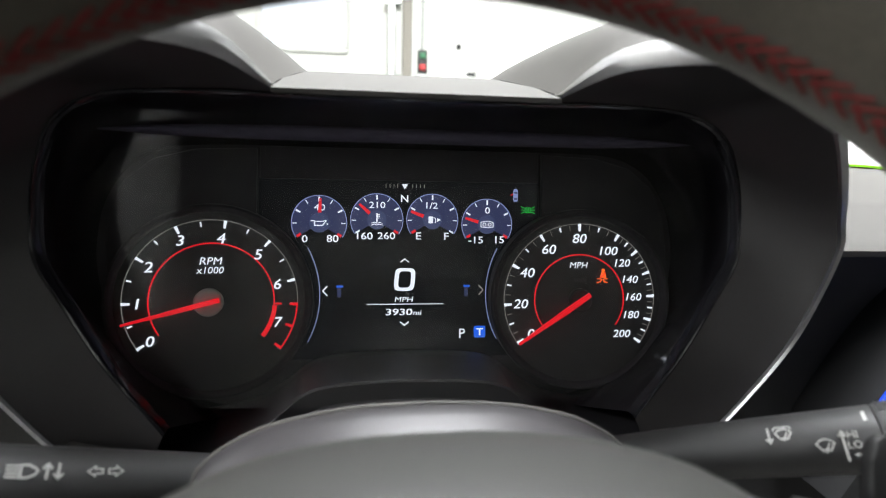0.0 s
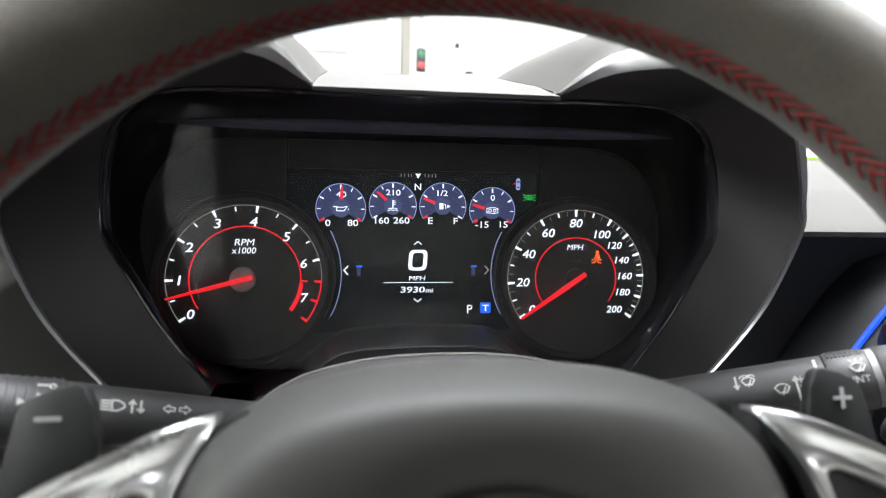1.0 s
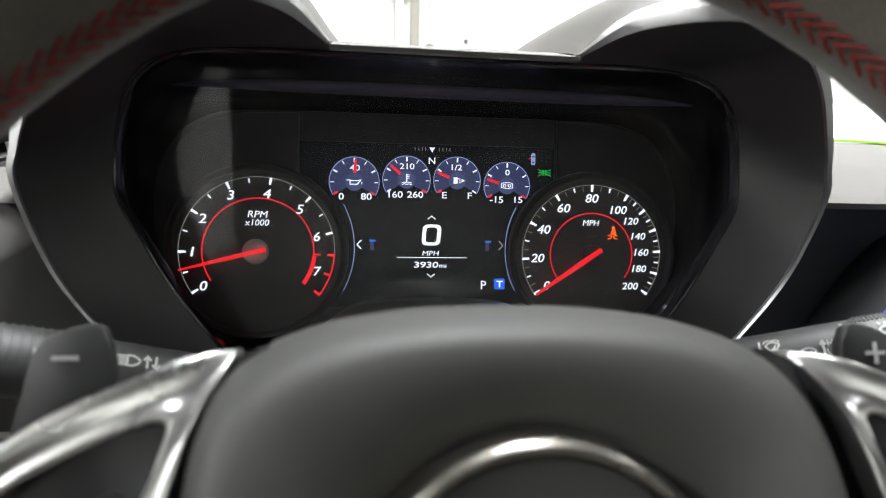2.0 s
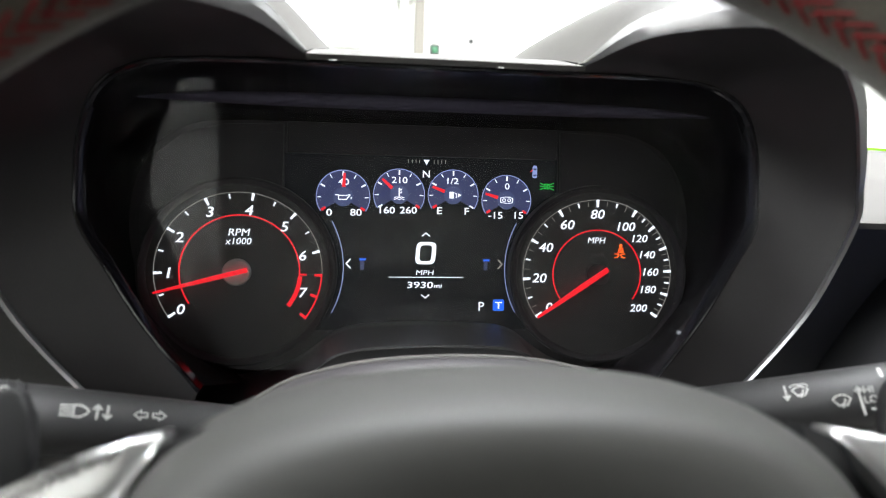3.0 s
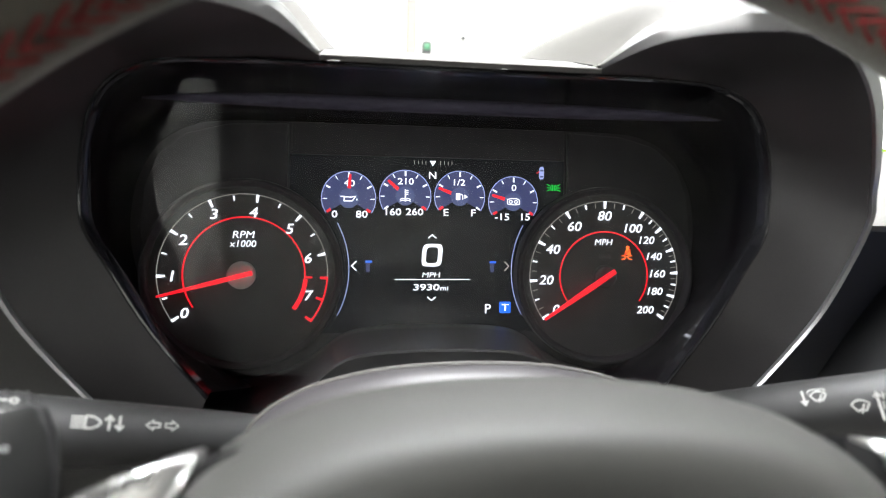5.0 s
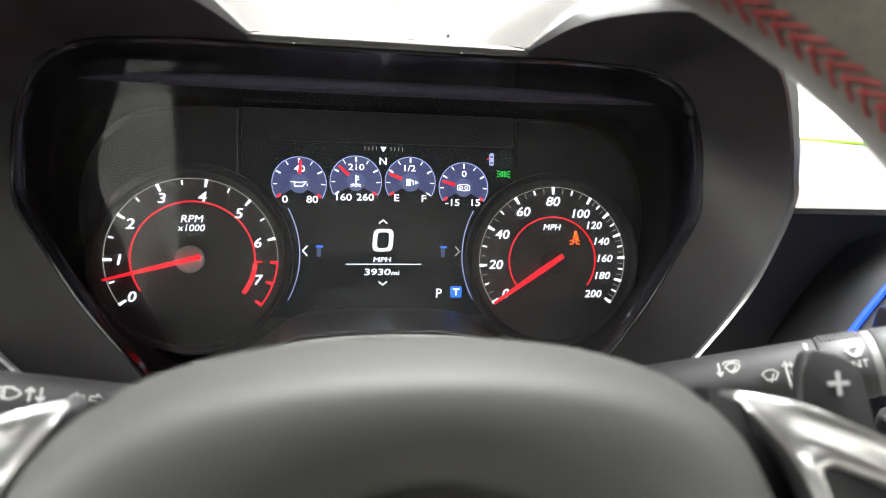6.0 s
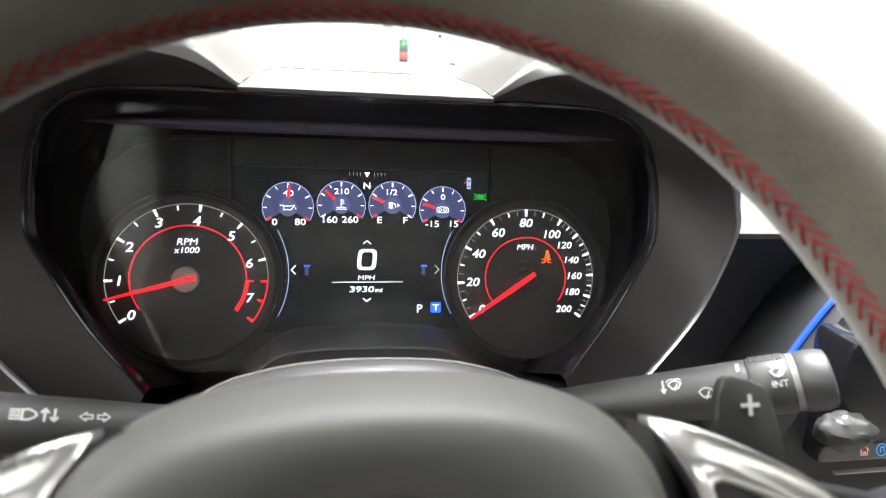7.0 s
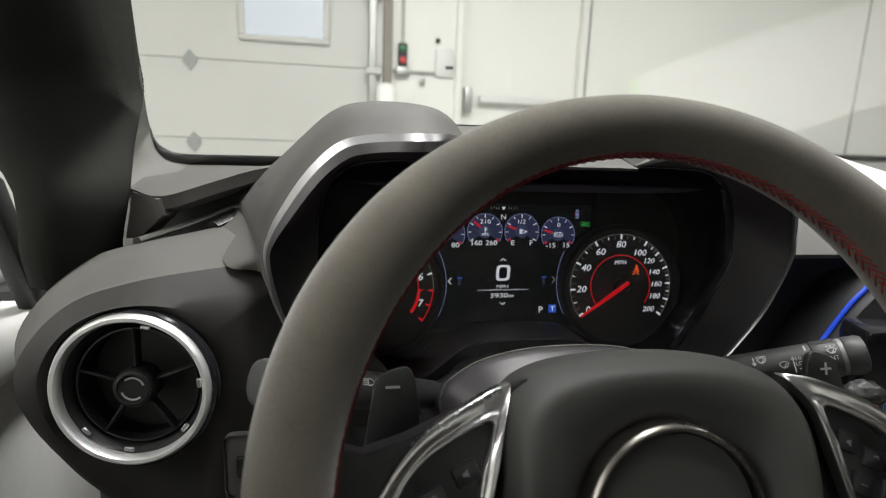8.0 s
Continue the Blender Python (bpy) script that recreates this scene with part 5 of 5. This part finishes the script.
for dx in (-0.0018, 0.0, 0.0018):
    arcs(bm, m, [(dx, 0.0033), (dx * 1.4, 0.0040)], 0.0005)
part("symbol", bm, PRINT, wip, smooth=False)
part("letters", lettering("INT", 0.0028, on(0.1305, -0.0042, 0.0134), bold=0.006), PRINT, wip, smooth=False)

turn, on, total = stalk("turn_signal_stalk", -1, "black plastic turn signal stalk with pale printed symbols", "smooth end knob with lamp symbols")
m = on(0.0555, 0.0, 0.0116)
for s_ in (-1, 1):
    x0 = 0.0034 * s_
    bm = bmesh.new()
    arcs(bm, m, [(x0 - 0.0024 * s_, 0.0008), (x0, 0.0008), (x0, 0.0018), (x0 + 0.0024 * s_, 0), (x0, -0.0018), (x0, -0.0008), (x0 - 0.0024 * s_, -0.0008), (x0 - 0.0024 * s_, 0.0008)], 0.0005)
    part("arrow_symbol", bm, PRINT, turn, smooth=False)
m = on(0.0775, 0.0, 0.0121)
bm = bmesh.new()
for k in range(4):
    arcs(bm, m, [(-0.0080, 0.0018 - 0.0012 * k), (-0.0048, 0.0018 - 0.0012 * k)], 0.0006)
arcs(bm, m, [(-0.0040, 0.0021), (-0.0018, 0.0021), (0.0002, 0.001), (0.0009, 0), (0.0002, -0.001), (-0.0018, -0.0021), (-0.0040, -0.0021), (-0.0040, 0.0021)], 0.0007)
part("lamp_symbol", bm, PRINT, turn, smooth=False)
bm = arcs(bmesh.new(), m, [(0.0036, -0.0024), (0.0036, 0.0024)], 0.0008)
arcs(bm, m, [(0.0024, 0.0011), (0.0036, 0.0024), (0.0048, 0.0011)], 0.0008)
part("arrow_symbol", bm, PRINT, turn, smooth=False)
bm = arcs(bmesh.new(), m, [(0.0070, 0.0024), (0.0070, -0.0024)], 0.0008)
arcs(bm, m, [(0.0058, -0.0011), (0.0070, -0.0024), (0.0082, -0.0011)], 0.0008)
part("symbol", bm, PRINT, turn, smooth=False)
for k, lift in enumerate((0.0065, 0.0020, -0.0025, -0.0070)):
    bm = bmesh.new()
    m = on(0.1035, lift, 0.0134)
    arcs(bm, m, [(-0.004, 0), (-0.0012, 0)], 0.0008)
    band(bm, 0.0008, 0.0014, 0, 360, 0.0003, m, 14, 0.0008, 0)
    part("symbol", bm, PRINT, turn, smooth=False)
part("symbol", slab(bmesh.new(), [(-0.0012, -0.0014), (0.0014, 0), (-0.0012, 0.0014)], 0.0003, on(0.112, -0.001, 0.0134)), PRINT, turn, smooth=False)

# ---- centre screen with a wrapped knob ----
screen = empty("infotainment_screen", (0.37, -0.10, 0.78), label="black glossy touch screen low in the centre of the dashboard", category="screen")
part("housing", boxed((0.19, 0.030, 0.085), pose(0.372, -0.106, 0.812, 8), 0.004, 2), PIANO, screen)
part("edge_trim", boxed((0.19, 0.003, 0.0012), pose(0.372, -0.1265, 0.7705)), SATIN, screen, "thin bright lower edge")
HM = Matrix.Translation((0.301, -0.1222, 0.781)) @ pose(0, 0, 0, 82)
bm = stroke(bmesh.new(), [(-0.0030, 0.0004), (0, 0.0032), (0.0030, 0.0004)], 0.0006, HM)
stroke(bm, [(-0.0022, 0.0004), (-0.0022, -0.0026), (-0.0006, -0.0026), (-0.0006, -0.0006), (0.0006, -0.0006), (0.0006, -0.0026), (0.0022, -0.0026), (0.0022, 0.0004)], 0.0005, HM)
glyph("home_symbol", bm, LIT_HOME, screen, "small pale red house symbol")
HM = Matrix.Translation((0.3135, -0.1222, 0.781)) @ pose(0, 0, 0, 82)
bm = band(bmesh.new(), 0.0034, 0.0040, 0, 360, 0.0003, HM, 28)
stroke(bm, [(-0.0010, -0.0014), (-0.0010, 0.0016), (0.0014, 0.0020), (0.0014, -0.0010)], 0.0005, HM)
glyph("music_symbol", bm, LIT_CYAN, screen, "small blue note symbol")
wrapped = empty("volume_knob", (0.270, -0.125, 0.797), label="knob wrapped in crumpled clear film", category="knob")
bm = bmesh.new()
bmesh.ops.create_uvsphere(bm, u_segments=28, v_segments=16, radius=1.0)
for v in bm.verts:
    q = v.co.copy()
    crease = abs(noise.noise(q * 1.9)) + 0.25 * abs(noise.noise(q * 4.0 + Vector((3, 1, 2))))
    v.co = Vector((0.2745, -0.131, 0.8005)) + Vector((q.x * 0.018, q.y * 0.012, q.z * 0.011)) * (0.9 + 0.25 * crease)
part("film", bm, FILM, wrapped, "crumpled glossy film", angle=35)

# ---- cabin shell: pillars, doors, roof, windshield ----
E0, E1 = Vector((-0.334, 0.110, 0.975)), Vector((-0.309, 0.0, 1.09))
STEP = (E1 - E0)


def pillar_row(k, mirror=False, at=None, size=1.0):
    e = at or E0 + STEP * k
    pts = [e + Vector((dx, dy, 0)) * size for dx, dy in ((0, 0), (-0.012, -0.035), (-0.040, -0.075), (-0.085, -0.085), (-0.13, -0.04), (-0.10, 0.04), (-0.02, 0.02))]
    pts = smooth_line(pts, 3, closed=True)
    return mirrored([q - Vector((0.75, 0, 0)) for q in pts]) if mirror else pts


for mirror in (False, True):
    pil = empty("a_pillar", (-0.34 if not mirror else 1.09, 0.05, 0.95), label="dark grey windshield pillar trim", category="pillar", kind="structure")
    bm = bmesh.new()
    if mirror:
        loft(bm, [pillar_row(k, mirror) for k in (-0.9, -0.4, 0, 0.5, 1, 1.7, 2.4, 3.2)], closed=True)
    else:
        low = [pillar_row(0, at=Vector(q), size=f) for q, f in (((-0.334, 0.020, 0.870), 0.5), ((-0.328, 0.000, 0.903), 0.5), ((-0.3185, -0.003, 0.9465), 0.55), ((-0.3240, 0.032, 0.982), 0.75))]
        rows = low + [pillar_row(k) for k in (0.45, 0.7, 1, 1.7, 2.4, 3.2)]
        loft(bm, [list(c) for c in zip(*[smooth_line(list(c), 3) for c in zip(*rows)])], closed=True)
    part("pillar_trim", bm, PILLAR, pil)
GLASS_EDGE = [(-0.334, 0.110, 0.995), (-0.3335, 0.112, 0.985), (-0.3300, 0.114, 0.973), (-0.3210, 0.118, 0.9645), (-0.3040, 0.122, 0.9610), (-0.28, 0.124, 0.9605)]
# The upper strip colours the pillar's glass-facing side lighter, as if lit.
FOOT_TOP = [(-0.3185, 0.042, 1.046), (-0.3265, 0.077, 1.0100)] + GLASS_EDGE[:5]
FOOT_LOW = [(-0.3320, 0.022, 1.046), (-0.3390, 0.052, 1.012), (-0.339, 0.066, 0.990), (-0.337, 0.058, 0.974), (-0.332, 0.035, 0.9590), (-0.322, 0.010, 0.9480), (-0.300, 0.040, 0.9470)]
bm = bmesh.new()
rows = [smooth_line(FOOT_TOP, 4), smooth_line(FOOT_LOW, 4)]
loft(bm, [rows[0], [(a * 0.6 + b * 0.4) + Vector((0, 0, 0.002)) for a, b in zip(*rows)], rows[1], [q + Vector((0, 0.01, -0.03)) for q in rows[1]]])
part("pillar_foot", bm, FOOT, label="grey pillar foot trim with a lighter strip for the pillar's lit face", category="trim", kind="structure")

door = empty("car_door", (-0.47, -0.4, 0.5), label="grey car door with a pale window ledge and an outside mirror", category="car door")
part("panel", boxed((0.06, 1.6, 0.44), pose(-0.495, -0.45, 0.55), 0.015), DADO, door, "grey door panel")
part("ledge", boxed((0.085, 1.6, 0.045), pose(-0.485, -0.45, 0.785), 0.018, 3), MIRRORW, door, "pale ledge under the window")
# Added out of view: a black block against side light and its reflection.
part("door_baffle", boxed((0.03, 1.15, 0.26), pose(-0.452, -0.68, 0.68), 0.012), PANEL, door, "unseen black block that cuts side light and the cover's reflection")
part("pull", boxed((0.02, 0.16, 0.02), pose(-0.455, -0.15, 0.70), 0.006), BUTTON, door)
part("door_frame", boxed((0.022, 0.03, 0.16), pose(-0.470, 0.12, 0.87, 25), 0.006), BLACK, door, "black window frame post")
part("mirror_shell", boxed((0.16, 0.09, 0.12), pose(-0.60, 0.20, 0.865, 0, 0, 12), 0.03, 4), MIRRORW, door, "pale mirror shell")
part("mirror_foot", boxed((0.12, 0.05, 0.03), pose(-0.535, 0.19, 0.805), 0.01), BLACK, door, "black mirror foot")
# Unseen passenger door; tinted glass and header hold back side light.
far_door = empty("car_door", (1.24, -0.4, 0.6), label="unseen passenger door that limits the side light", category="car door")
part("panel", boxed((0.06, 1.5, 0.46), pose(1.24, -0.52, 0.62), 0.015), DASH_LOW, far_door)
part("window_glass", boxed((0.006, 1.30, 0.40), pose(1.235, -0.35, 1.05)), SIDE_GLASS, far_door, "unseen window glass tinted to dim the side light")
part("header_baffle", boxed((0.05, 1.36, 0.18), pose(1.235, -0.35, 1.335), 0.01), LINER, far_door, "unseen header that narrows the side light")

# Unseen shell: closes the cabin, blocks lamp light and bounces some back.
shell = empty("cabin_shell", (0.37, -1.0, 0.4), label="unseen car roof lining, bulkhead and floor that block and bounce light", category="car body", kind="structure")
part("headliner", boxed((1.35, 1.5, 0.04), pose(0.375, -1.05, 1.40), 0.01), LINER, shell)
part("rail_baffle", boxed((0.10, 1.5, 0.13), pose(-0.34, -1.05, 1.355), 0.02), LINER, shell)
part("rear_bulkhead", boxed((1.7, 0.04, 0.75), pose(0.375, -1.85, 0.66), 0.01), BOUNCE, shell)
# Added side walls; their front edges limit stray light and the cover's reflection.
for qx, front in ((-0.47, -0.75), (1.25, -1.0)):
    part("side_baffle", boxed((0.04, front + 1.86, 1.10), pose(qx, (front - 1.86) / 2, 0.85), 0.01), LINER, shell)
part("floor_pan", boxed((1.8, 2.2, 0.04), pose(0.375, -0.85, 0.30), 0.01), BOUNCE, shell)
part("firewall", boxed((1.8, 0.04, 0.62), pose(0.375, 0.26, 0.62), 0.01), LINER, shell)

shield = empty("windshield", (0.37, 0.2, 0.95), label="clear raked windshield with a black border", category="windshield", kind="structure")
bm = bmesh.new()
rows = []
for k in np.linspace(0, 1, 7):
    rows.append([Vector((0.375 + (0.72 - 0.10 * k) * s_, 0.325 - 0.60 * k - 0.22 * s_ * s_ * (1 - 0.35 * k), 0.953 + 0.43 * k)) for s_ in np.linspace(-1, 1, 15)])
loft(bm, rows)
pane = part("glass", bm, GLASS, shield, "clear windshield glass", facing=(0, -1, -0.5))
pane.visible_shadow = False
low_edge = GLASS_EDGE[:5] + [(-0.25, 0.126, 0.9612), (-0.17, 0.128, 0.9622)]
high_edge = [(-0.3335, 0.110, 0.996), (-0.3320, 0.112, 0.987), (-0.3262, 0.114, 0.9785), (-0.3150, 0.117, 0.9730), (-0.2960, 0.120, 0.9715), (-0.25, 0.124, 0.9718), (-0.17, 0.126, 0.9725)]
bm = bmesh.new()
loft(bm, [[q + Vector((0, 0.001, 0)) for q in smooth_line(low_edge, 4)], smooth_line(high_edge, 4)])
solid(part("black_border", bm, FRIT, shield, "black printed border"), 0.002)

# paper folder lying on the dashboard under the windshield
folder = empty("paper_folder", (0.45, 0.11, 0.95), label="curled white paper folder with a lime green edge on the dashboard", category="folder")


def on_pad(u, v):
    x, y = 0.375 + 0.928 * u + 0.371 * v, 0.138 - 0.371 * u + 0.928 * v
    return Vector((x, y, 0.93 + 0.1433 * (min(y, 0.12) + 0.03)))


def back_height(u):
    return float(np.interp(u, (-0.10, 0.0, 0.10, 0.13, 0.17, 0.225, 0.32), (0.992, 1.000, 1.000, 0.997, 0.984, 0.969, 0.958)))


bm = bmesh.new()
rows = []
for u in np.linspace(-0.10, 0.32, 22):
    row = []
    for v in np.linspace(0, 0.13, 9):
        q, f = on_pad(u, v), (v / 0.13) ** 1.3
        q.z = (on_pad(u, 0).z + 0.0040) * (1 - f) + back_height(u) * f
        row.append(q)
    rows.append(row)
loft(bm, rows)
solid(part("sheet", bm, PAPER, folder, "curled white sheet", facing=(0, -0.3, 1)), 0.0012)
bm = bmesh.new()
low = [on_pad(u, 0.0) + Vector((0, 0, 0.0012)) for u in np.linspace(-0.10, 0.32, 12)]
deep = Vector((0.371, 0.928, 0)) * 0.006
loft(bm, [[q + deep for q in low], low, [q + Vector((0, 0, 0.0020)) for q in low], [q + deep + Vector((0, 0, 0.0020)) for q in low]])
part("spine", bm, LIME, folder, "lime green spine", angle=30)
side_line = [Vector(q) for q in rows[0]]
bm = bmesh.new()
out = Vector((-0.928, 0.371, 0)) * 0.012
loft(bm, [[q + out for q in side_line], [q + Vector((0, 0, 0.0006)) for q in side_line], [q + Vector((0, 0, -0.006)) for q in side_line], [q + out + Vector((0, 0, -0.006)) for q in side_line]])
part("side_edge", bm, LIME, folder, "lime green side edge", angle=30)
